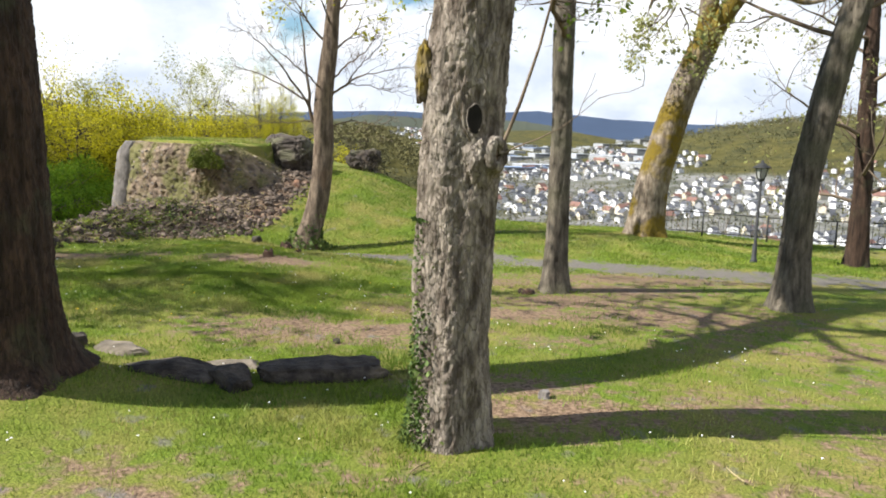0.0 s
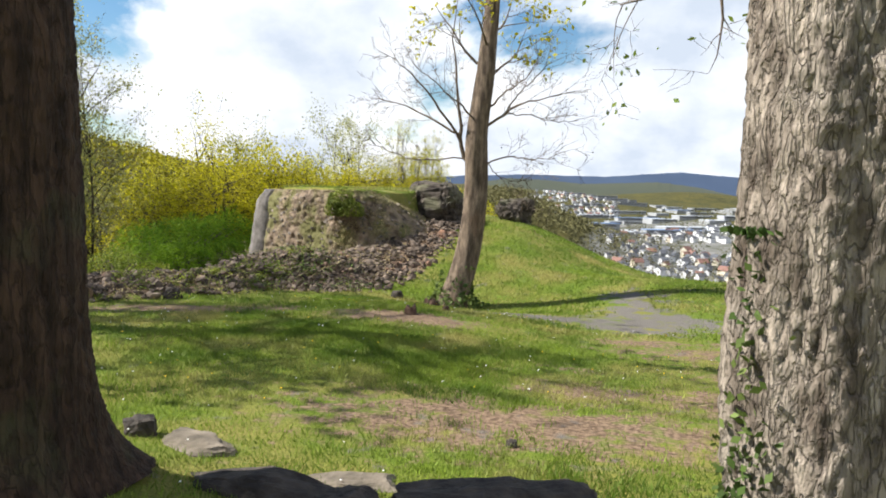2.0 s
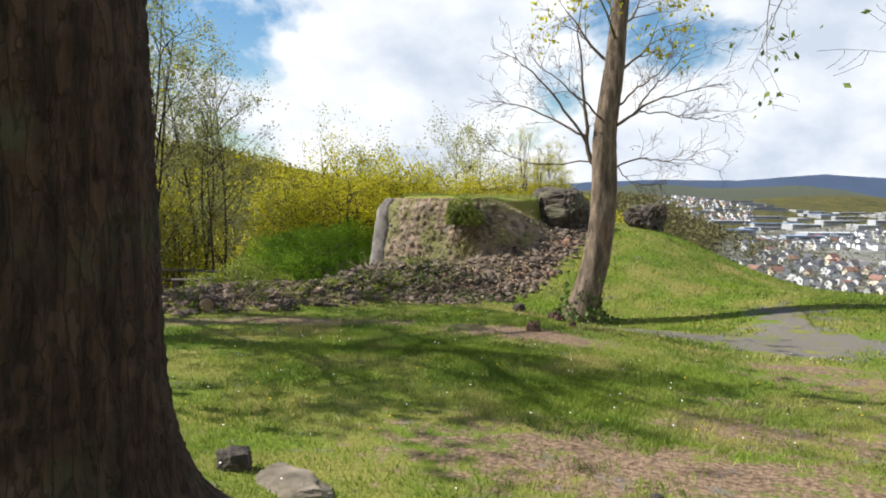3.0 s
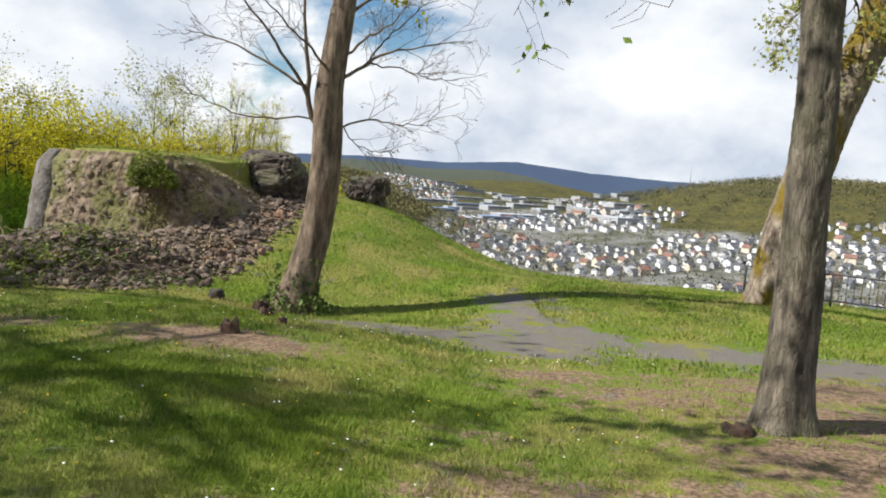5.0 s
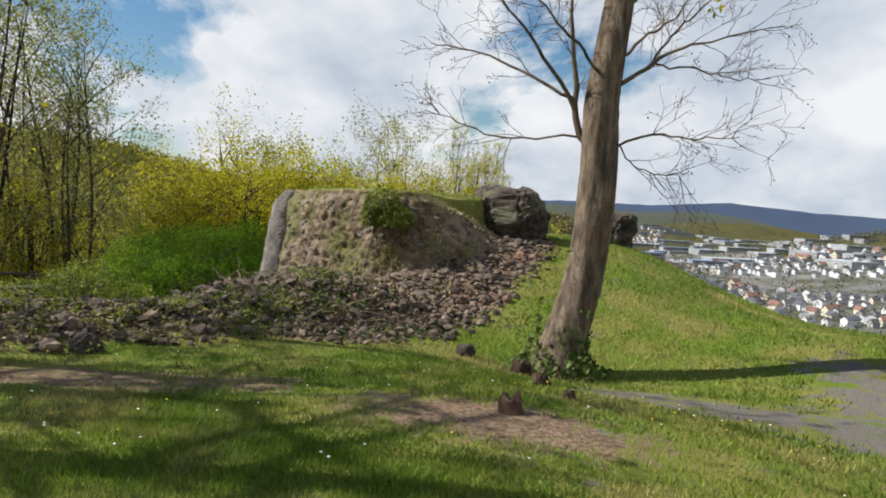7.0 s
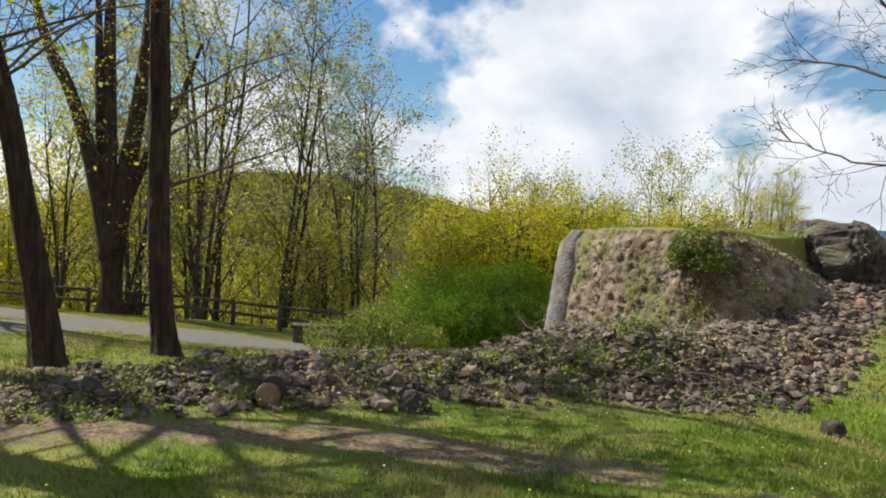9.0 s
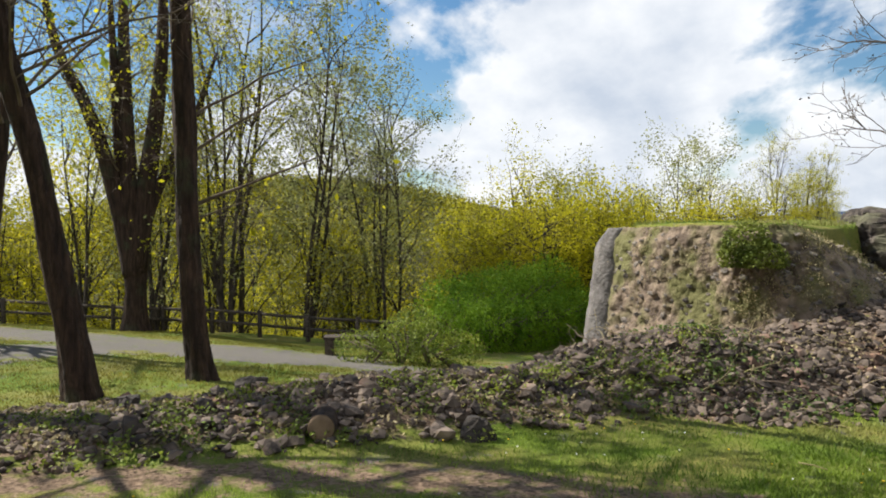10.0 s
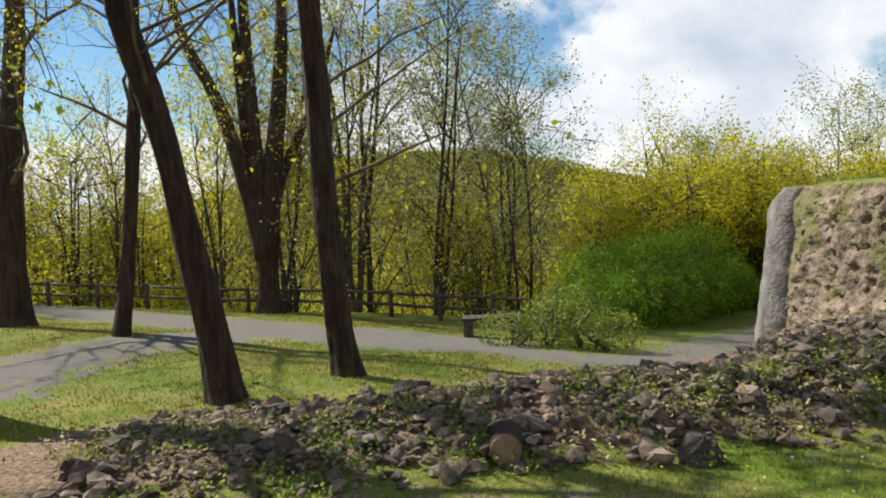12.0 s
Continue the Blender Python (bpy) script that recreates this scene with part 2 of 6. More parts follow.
# ---- mesh helpers ----
class Mb:
    """Vertices and faces collected for one mesh."""

    def __init__(self):
        self.v, self.f = [], []

    def tube(self, pts, rad, sides=6, cap=True):
        base = len(self.v)
        pts = [Vector(p) for p in pts]
        u = None
        for i, p in enumerate(pts):
            t = (pts[min(i + 1, len(pts) - 1)] - pts[max(i - 1, 0)]).normalized()
            if u is None:
                u = t.cross(Vector((0.31, 0.95, 0.05))).normalized()
            u = (u - t * u.dot(t)).normalized()
            w = t.cross(u)
            for k in range(sides):
                a = 2 * math.pi * k / sides
                self.v.append(tuple(p + (u * math.cos(a) + w * math.sin(a)) * rad[i]))
        for i in range(len(pts) - 1):
            for k in range(sides):
                a, b = base + i * sides + k, base + i * sides + (k + 1) % sides
                self.f.append((a, b, b + sides, a + sides))
        if cap:
            self.f.append(tuple(base + (len(pts) - 1) * sides + k for k in range(sides)))
            self.f.append(tuple(base + k for k in reversed(range(sides))))

    def box(self, c, size, m=None):
        base = len(self.v)
        for sx, sy, sz in ((-1, -1, -1), (1, -1, -1), (1, 1, -1), (-1, 1, -1), (-1, -1, 1), (1, -1, 1), (1, 1, 1), (-1, 1, 1)):
            p = Vector((sx * size[0] / 2, sy * size[1] / 2, sz * size[2] / 2))
            p = (m @ p if m else p) + Vector(c)
            self.v.append(tuple(p))
        for q in ((3, 2, 1, 0), (4, 5, 6, 7), (0, 1, 5, 4), (1, 2, 6, 5), (2, 3, 7, 6), (3, 0, 4, 7)):
            self.f.append(tuple(base + i for i in q))

    def leaves(self, centres, size, rng, flat=0.0):
        """One bent diamond a leaf, at random turns."""
        c = np.asarray(centres, float)
        n = len(c)
        if not n:
            return
        a = rng.normal(size=(n, 3))
        b = rng.normal(size=(n, 3))
        if flat:
            a[:, 2] *= 1 - flat
            b[:, 2] *= 1 - flat
        a /= np.linalg.norm(a, axis=1)[:, None]
        b -= a * (a * b).sum(1)[:, None]
        b /= np.linalg.norm(b, axis=1)[:, None]
        s = size * rng.uniform(0.6, 1.3, (n, 1))
        quad = np.stack([c - a * s, c - b * s * 0.6, c + a * s, c + b * s * 0.6], 1).reshape(-1, 3)
        base = len(self.v)
        self.v.extend(map(tuple, quad))
        self.f.extend((base + 4 * i, base + 4 * i + 1, base + 4 * i + 2, base + 4 * i + 3) for i in range(n))

    def mesh(self, name, mat, soft=True):
        me = bpy.data.meshes.new(name)
        me.from_pydata(self.v, [], self.f)
        me.materials.append(mat)
        if soft:
            me.polygons.foreach_set("use_smooth", [True] * len(me.polygons))
        me.update()
        return me


def part(name, mb, mat, parent=None, label="", soft=True):
    """Links a collected mesh, or a finished one, as one object under a thing or a part."""
    me = mb.mesh(name, mat, soft) if isinstance(mb, Mb) else mb
    ob = new(name, me)
    ob.parent = parent
    if label:
        tagged(ob, label)
    return ob


def thing(name, at, label, category, group="", kind=""):
    ob = new(name)
    ob.empty_display_size = 0.1
    ob.location = at
    return tagged(ob, label, category, group, kind)


# ---- the ground ----
def seg_dist(x, y, pts):
    d = np.full(np.shape(x), 1e9)
    for (ax, ay), (bx, by) in zip(pts, pts[1:]):
        t = np.clip(((x - ax) * (bx - ax) + (y - ay) * (by - ay)) / ((bx - ax) ** 2 + (by - ay) ** 2), 0, 1)
        d = np.minimum(d, np.hypot(x - ax - t * (bx - ax), y - ay - t * (by - ay)))
    return d


def bell(x, y, cx, cy, sx, sy):
    return np.exp(-((x - cx) / sx) ** 2 / 2 - ((y - cy) / sy) ** 2 / 2)


def waves(x, y, k, seed):
    r = np.random.RandomState(seed)
    out = 0
    for i in range(6):
        a, p = r.uniform(0, 6.28, 2)
        f = k * r.uniform(0.6, 1.8)
        out = out + np.sin(f * (x * np.cos(a) + y * np.sin(a)) + p)
    return out / 6


RUBBLE = [(-9.7, 9.9), (-9.0, 10.7), (-7.6, 12.3), (-6.3, 14.3), (-5.4, 15.4), (-4.5, 16.6)]
RUBBLE_FAR = [(-6.3, 14.3), (-7.2, 15.8), (-8.1, 17.2)]
WALL = [(-8.25, 19.45), (-7.2, 18.45), (-6.2, 17.75), (-5.45, 17.6), (-4.9, 18.2), (-4.58, 19.3), (-4.4, 20.4)]  # the rounded front of the bastion


def apron(x, y):
    """How far a place lies within the slope of fallen stone under the wall, in metres."""
    right = np.interp(y, [13.5, 15.0, 18.0, 19.6], [-4.9, -4.0, -3.4, -3.2])
    return np.minimum(np.minimum(right - x, x + 8.0), np.minimum(y - 13.4, np.interp(x, [p[0] for p in WALL], [p[1] for p in WALL]) + 0.15 - y))


def near_height(x, y):
    h = 0.28 * bell(x, y, 0, -0.6, 2.6, 2.2) - 0.025 * np.clip(y - 5, 0, 12) * smooth(-3.5, -0.3, x) + 0.33 * bell(x, y, -3.7, 4.95, 0.9, 0.75) + 0.06 * bell(x, y, -2.9, 11.0, 1.5, 1.5) - 0.24 * bell(x, y, -2.3, 15.0, 1.3, 1.1) - 0.14 * bell(x, y, -2.8, 14.0, 0.9, 0.8) + 0.34 * bell(x, y, 1.4, 16.1, 2.0, 1.3)
    h_w = -0.10 - 0.11 * np.clip(y - 12.3, 0, 12) - 0.012 * np.clip(-10 - x, 0, 30)
    line = (x + 7.0) * 0.8 - (y - 12.8) * 0.6  # under 0: beyond the rubble
    w = smooth(0.4, -1.6, line) * smooth(0.3, -3.5, x + 4.0)
    h = h * (1 - w) + h_w * w
    # grassy mound to the two ruins, and the level top of the bastion
    h = h + 1.02 * smooth(14.6, 21.8, y) * smooth(-7.5, -4.0, x) * smooth(1.8, -2.2, x)
    lip = np.interp(x, [p[0] for p in WALL], [p[1] for p in WALL])
    top = smooth(lip + 0.22, lip + 0.6, y) * smooth(-8.3, -8.0, x) * smooth(-3.7, -4.5, x)
    h = h * (1 - top) + (1.70 - 0.35 * smooth(-5.4, -4.2, x) * smooth(20.5, 18.0, y)) * top
    h = h + 0.14 * bell(x, y, 4.7, 16.2, 1.1, 1.0) + 0.05 * waves(x, y, 0.9, 3)
    # bank of fallen stone
    d = np.minimum(seg_dist(x, y, RUBBLE), seg_dist(x, y, RUBBLE_FAR))
    h = h + (0.06 + 0.20 * smooth(-9.4, -7.4, x)) * smooth(1.25, 0.1, d) * smooth(16.5, 14.0, y) + 0.42 * smooth(0.0, 1.8, apron(x, y))
    return h


def far_height(x, y):
    r = np.hypot(x, y)
    z = 1.5 * waves(x, y, 0.012, 8)
    z = z + 118 * bell(x, y, 980, 1480, 430, 380) + 52 * bell(x, y, 560, 1150, 260, 300)
    z = z + 62 * bell(x, y, -95, 900, 85, 140) + 118 * bell(x, y, -420, 2200, 520, 380)
    z = z + 100 * bell(x, y, 420, 2750, 360, 260) + 60 * bell(x, y, -500, 1100, 250, 300)
    z = z + 58 * bell(x, y, -330, 330, 150, 130) + 60 * bell(x, y, -700, 700, 250, 250)
    return z


def height(x, y):
    x, y = np.asarray(x, float), np.asarray(y, float)
    east = (x + 1.9) * 0.42 + (y - 22.2) * 0.907
    east = np.where(x > -2.4, east, east - 1.9 * np.clip(-2.4 - x, 0, 8))
    westd = -0.6 * x + 0.8 * y - 28.5
    d = np.maximum(np.maximum(east, westd), 0)
    deep = 32 + 43 * smooth(-0.55, -0.3, x / (np.hypot(x, y) + 1.0))
    fall = deep * (1 - np.exp(-np.clip(d - 0.3, 0, 1e5) * 0.75 / deep)) * smooth(0, 1.6, d)
    near = near_height(x, y) * smooth(60, 30, np.hypot(x, y - 10))
    return near - fall + far_height(x, y) * smooth(60, 300, d)


def gravel_mask(x, y):
    g = [(0.35, [(-1.9, 13.3), (-0.6, 12.9), (0.6, 13.2), (2.0, 12.6)]), (0.42, [(1.8, 12.7), (5.0, 12.0), (12.0, 10.6)]), (0.5, [(0.1, 12.6), (0.9, 13.3)]), (0.3, [(0.3, 13.2), (0.3, 15.0)]),
         (0.85, [(-11.5, 7.0), (-14.3, 10.8), (-15.6, 14.5)]), (1.3, [(-40, 12.0), (-27, 14.0), (-20, 15.4), (-15.5, 15.9), (-12.4, 16.4)]),
         (0.6, [(-12.4, 16.4), (-10.2, 16.2), (-9.1, 17.0), (-9.7, 20.5), (-10.4, 27.5)])]
    out = np.zeros(np.shape(x))
    for wd, pts in g:
        out = np.maximum(out, smooth(wd + 0.7, wd - 0.5, seg_dist(x, y, pts)))
    return out


def dirt_mask(x, y):
    out = 0.72 * smooth(0.62, 0.1, seg_dist(x, y, [(-14, 5.5), (-9.2, 8.7), (-7.2, 10.35), (-6.0, 11.05), (-4.5, 11.5)]))
    for cx, cy, sx, sy, a in ((-2.7, 11.2, 0.75, 0.4, 1.1), (0.2, 11.3, 0.5, 0.25, 0.9), (-1.0, 7.4, 1.4, 0.6, 0.9), (3.0, 11.2, 2.0, 0.5, 0.8), (0.9, 10.7, 1.2, 0.4, 0.7), (4.6, 7.1, 1.4, 0.5, 0.6), (-0.3, 8.6, 0.7, 0.35, 0.7), (1.2, 7.2, 0.7, 0.4, 0.6), (0.6, 5.6, 0.9, 0.4, 0.7),
                              (1.9, 9.3, 1.1, 0.6, 0.85), (2.6, 10.2, 1.3, 0.45, 0.85), (1.1, 8.5, 1.1, 0.45, 0.85), (2.9, 8.6, 1.4, 0.7, 0.8), (3.2, 7.6, 1.6, 0.8, 0.45), (-1.7, 3.6, 0.7, 0.5, 0.62), (2.2, 3.4, 1.2, 0.7, 0.62), (0.6, 2.9, 0.9, 0.4, 0.55), (-0.4, 4.0, 0.6, 0.3, 0.5), (0.9, 5.0, 0.7, 0.35, 0.85), (2.3, 5.3, 1.0, 0.4, 0.6), (3.6, 4.6, 1.2, 0.5, 0.6), (4.5, 6.0, 1.3, 0.5, 0.55),
                              (-1.3, 13.0, 1.0, 0.5, 0.5), (-0.6, 9.5, 0.4, 0.2, 0.6)):
        out = np.maximum(out, a * bell(x, y, cx, cy, sx, sy))
    d = np.minimum(seg_dist(x, y, RUBBLE), seg_dist(x, y, RUBBLE_FAR))
    return np.maximum(out, np.maximum(smooth(1.3, 0.7, d), smooth(-0.1, 0.3, apron(x, y))) * 0.9)


def axis(n, first, reach, mid):
    b = 7.6
    u = np.linspace(-1, 1, n)
    return mid + reach * np.sinh(b * u) / math.sinh(b)


GX, GY = axis(520, 0.1, 4600, -3.0), axis(520, 0.1, 4600, 11.0)
gx, gy = np.meshgrid(GX, GY)
gz = height(gx, gy)
me = bpy.data.meshes.new("ground")
nx, ny = len(GX), len(GY)
idx = np.arange(nx * ny).reshape(ny, nx)
quads = np.stack([idx[:-1, :-1], idx[:-1, 1:], idx[1:, 1:], idx[1:, :-1]], -1).reshape(-1, 4)
me.vertices.add(nx * ny)
me.vertices.foreach_set("co", np.stack([gx, gy, gz], -1).ravel())
me.loops.add(quads.size)
me.loops.foreach_set("vertex_index", quads.ravel().astype(np.int32))
me.polygons.add(len(quads))
me.polygons.foreach_set("loop_start", np.arange(0, quads.size, 4, dtype=np.int32))
me.polygons.foreach_set("use_smooth", np.ones(len(quads), bool))
me.update(calc_edges=True)
g_r, g_az = np.hypot(gx, gy), np.degrees(np.arctan2(gx, gy))
town_mask = smooth(380, 480, g_r) * smooth(1650, 1450, g_r) * smooth(-22, -40, gz) * smooth(-2, 3, g_az) * smooth(56, 48, g_az)
for nm, val in (("town", town_mask), ("gravel", gravel_mask(gx, gy)), ("dirt", dirt_mask(gx, gy)),
                ("far", smooth(45, 90, np.hypot(gx, gy - 10)))):
    at = me.attributes.new(nm, "FLOAT", "POINT")
    at.data.foreach_set("value", val.ravel().astype(np.float32))


def ground_material():
    m = bpy.data.materials.new("lawn")
    m.use_nodes = True
    nd, ln = m.node_tree.nodes, m.node_tree.links.new
    b = nd["Principled BSDF"]
    b.inputs["Roughness"].default_value = 0.95
    b.inputs["Specular IOR Level"].default_value = 0.1
    pos = nd.new("ShaderNodeNewGeometry").outputs["Position"]

    def noise_of(scale, detail=6.0):
        n = nd.new("ShaderNodeTexNoise")
        n.inputs["Scale"].default_value, n.inputs["Detail"].default_value = scale, detail
        ln(pos, n.inputs["Vector"])
        return n.outputs[0]

    def ramp(src, p0, c0, p1, c1):
        r = nd.new("ShaderNodeValToRGB")
        r.color_ramp.elements[0].position, r.color_ramp.elements[1].position = p0, p1
        r.color_ramp.elements[0].color, r.color_ramp.elements[1].color = (*c0, 1), (*c1, 1)
        ln(src, r.inputs[0])
        return r.outputs[0]

    def mix(f, a, c):
        x = nd.new("ShaderNodeMix")
        x.data_type = "RGBA"
        ln(f, x.inputs["Factor"])
        ln(a, x.inputs["A"])
        ln(c, x.inputs["B"])
        return x.outputs["Result"]

    def math_of(op, a, c):
        x = nd.new("ShaderNodeMath")
        x.operation = op
        for i, v in enumerate((a, c)):
            if isinstance(v, float):
                x.inputs[i].default_value = v
            else:
                ln(v, x.inputs[i])
        return x.outputs[0]

    def mask(name, scale, gain):
        at = nd.new("ShaderNodeAttribute")
        at.attribute_name = name
        v = math_of("ADD", at.outputs["Fac"], math_of("MULTIPLY", math_of("SUBTRACT", noise_of(scale, 8.0), 0.5), gain))
        return ramp(v, 0.34, (0, 0, 0), 0.72, (1, 1, 1))

    grass = mix(ramp(noise_of(1.1, 9.0), 0.40, (0, 0, 0), 0.60, (1, 1, 1)),
                ramp(noise_of(55.0), 0.3, (0.042, 0.073, 0.008), 0.7, (0.14, 0.19, 0.024)),
                ramp(noise_of(70.0), 0.3, (0.08, 0.082, 0.018), 0.7, (0.235, 0.22, 0.06)))
    dirt = ramp(noise_of(28.0), 0.32, (0.07, 0.045, 0.03), 0.68, (0.24, 0.17, 0.115))
    gravel = ramp(noise_of(95.0), 0.32, (0.06, 0.054, 0.048), 0.68, (0.19, 0.175, 0.158))
    wood = mix(ramp(noise_of(0.02), 0.42, (0, 0, 0), 0.58, (1, 1, 1)),
               ramp(noise_of(0.09), 0.35, (0.03, 0.032, 0.013), 0.65, (0.07, 0.066, 0.024)),
               ramp(noise_of(0.12), 0.35, (0.05, 0.047, 0.014), 0.65, (0.092, 0.083, 0.026)))
    c = mix(mask("dirt", 7.0, 1.9), grass, dirt)
    c = mix(mask("gravel", 4.0, 3.0), c, gravel)
    at = nd.new("ShaderNodeAttribute")
    at.attribute_name = "far"
    c = mix(at.outputs["Fac"], c, wood)
    streets = ramp(noise_of(0.03), 0.4, (0.075, 0.078, 0.06), 0.6, (0.17, 0.17, 0.165))
    c = mix(mask("town", 0.012, 0.9), c, streets)
    ln(c, b.inputs["Base Color"])
    bp = nd.new("ShaderNodeBump")
    bp.inputs["Strength"].default_value, bp.inputs["Distance"].default_value = 0.7, 0.03
    ln(noise_of(45.0), bp.inputs["Height"])
    ln(bp.outputs[0], b.inputs["Normal"])
    return m


M["lawn"] = ground_material()
me.materials.append(M["lawn"])
ground = tagged(new("ground", me), "sloping spring lawn with bare earth patches and gravel paths", "ground", kind="structure")


def gh(x, y):
    return float(height(x, y))


# ---- trees ----
def spline(pts, n):
    """Points along a smooth line through the given ones."""
    p = np.array(pts, float)
    p = np.vstack([2 * p[0] - p[1], p, 2 * p[-1] - p[-2]])
    out = []
    segs = len(p) - 3
    for i in range(n):
        s = i / (n - 1) * segs
        k = min(int(s), segs - 1)
        t = s - k
        a, b, c, d = p[k:k + 4]
        out.append(0.5 * (2 * b + (c - a) * t + (2 * a - 5 * b + 4 * c - d) * t * t + (3 * b - a - 3 * c + d) * t ** 3))
    return np.array(out)


def bark_trunk(pts, radii, sides, rings, flare=0.5, ridge=0.012, lump=0.03, seed=0, roots=5):
    """A trunk along a line, with a flared foot, ribs at the roots and furrowed bark."""
    mb = Mb()
    line, rad = spline(pts, rings), np.interp(np.linspace(0, 1, rings), np.linspace(0, 1, len(radii)), radii)
    z0 = line[0][2]
    for i in range(rings):
        p = line[i]
        up = max(0.0, p[2] - z0)
        fl = flare * math.exp(-up / 0.16) + 0.25 * flare * math.exp(-up / 0.5)
        for k in range(sides):
            a = 2 * math.pi * k / sides
            ca, sa = math.cos(a), math.sin(a)
            rib = 0.5 + 0.5 * math.cos(roots * a + seed + 1.3 * math.sin(a + seed))
            q = Vector((ca * 1.7 + seed, sa * 1.7, p[2] * 1.3))
            f = Vector((ca * rad[i] * 34 + seed, sa * rad[i] * 34, p[2] * 8.0))
            r = rad[i] * (1 + fl * (0.45 + 0.9 * rib)) + lump * noise.noise(q)
            v = noise.noise(f) + 0.5 * noise.noise(f * 2.1)
            r += ridge * (1 - 2.2 * abs(v)) + ridge * 0.5 * noise.noise(f * 4.3)
            mb.v.append((p[0] + ca * r, p[1] + sa * r, p[2]))
    for i in range(rings - 1):
        for k in range(sides):
            a, b = i * sides + k, i * sides + (k + 1) % sides
            mb.f.append((a, b, b + sides, a + sides))
    return mb


def grow(mb, tips, p, d, length, r, level, rng, bend=0.12, lift=0.05, kids=(5, 4, 3), spread=0.9):
    """A limb with its own twigs; tips collects where leaves may sit."""
    n = 6 if level == 0 else (5 if level == 1 else 3)
    pts, rad = [Vector(p)], [r]
    d = Vector(d).normalized()
    for i in range(n):
        d = (d + Vector(rng.normal(0, bend, 3)) + Vector((0, 0, lift))).normalized()
        pts.append(pts[-1] + d * length / n)
        rad.append(max(0.0022, r * (1 - 0.86 * (i + 1) / n)))
    mb.tube(pts, rad, 7 if level == 0 else (4 if level == 1 else 3), cap=False)
    if level >= len(kids):
        tips.extend(tuple(q) for q in pts[1:])
        return
    for j in range(kids[level]):
        s = rng.uniform(0.25, 1.0) * n
        k = min(int(s), n - 1)
        q = pts[k].lerp(pts[k + 1], s - k)
        dd = (pts[k + 1] - pts[k]).normalized()
        side = dd.cross(Vector(rng.normal(0, 1, 3))).normalized()
        grow(mb, tips, q, dd * (1 - 0.55 * spread) + side * spread, length * rng.uniform(0.35, 0.62), max(0.003, rad[k] * 0.55), level + 1, rng, bend * 1.25, lift, kids, spread)
    tips.append(tuple(pts[-1]))


def scatter(tips, n, radius, rng):
    t = np.array(tips)
    return t[rng.randint(0, len(t), n)] + rng.normal(0, radius, (n, 3))


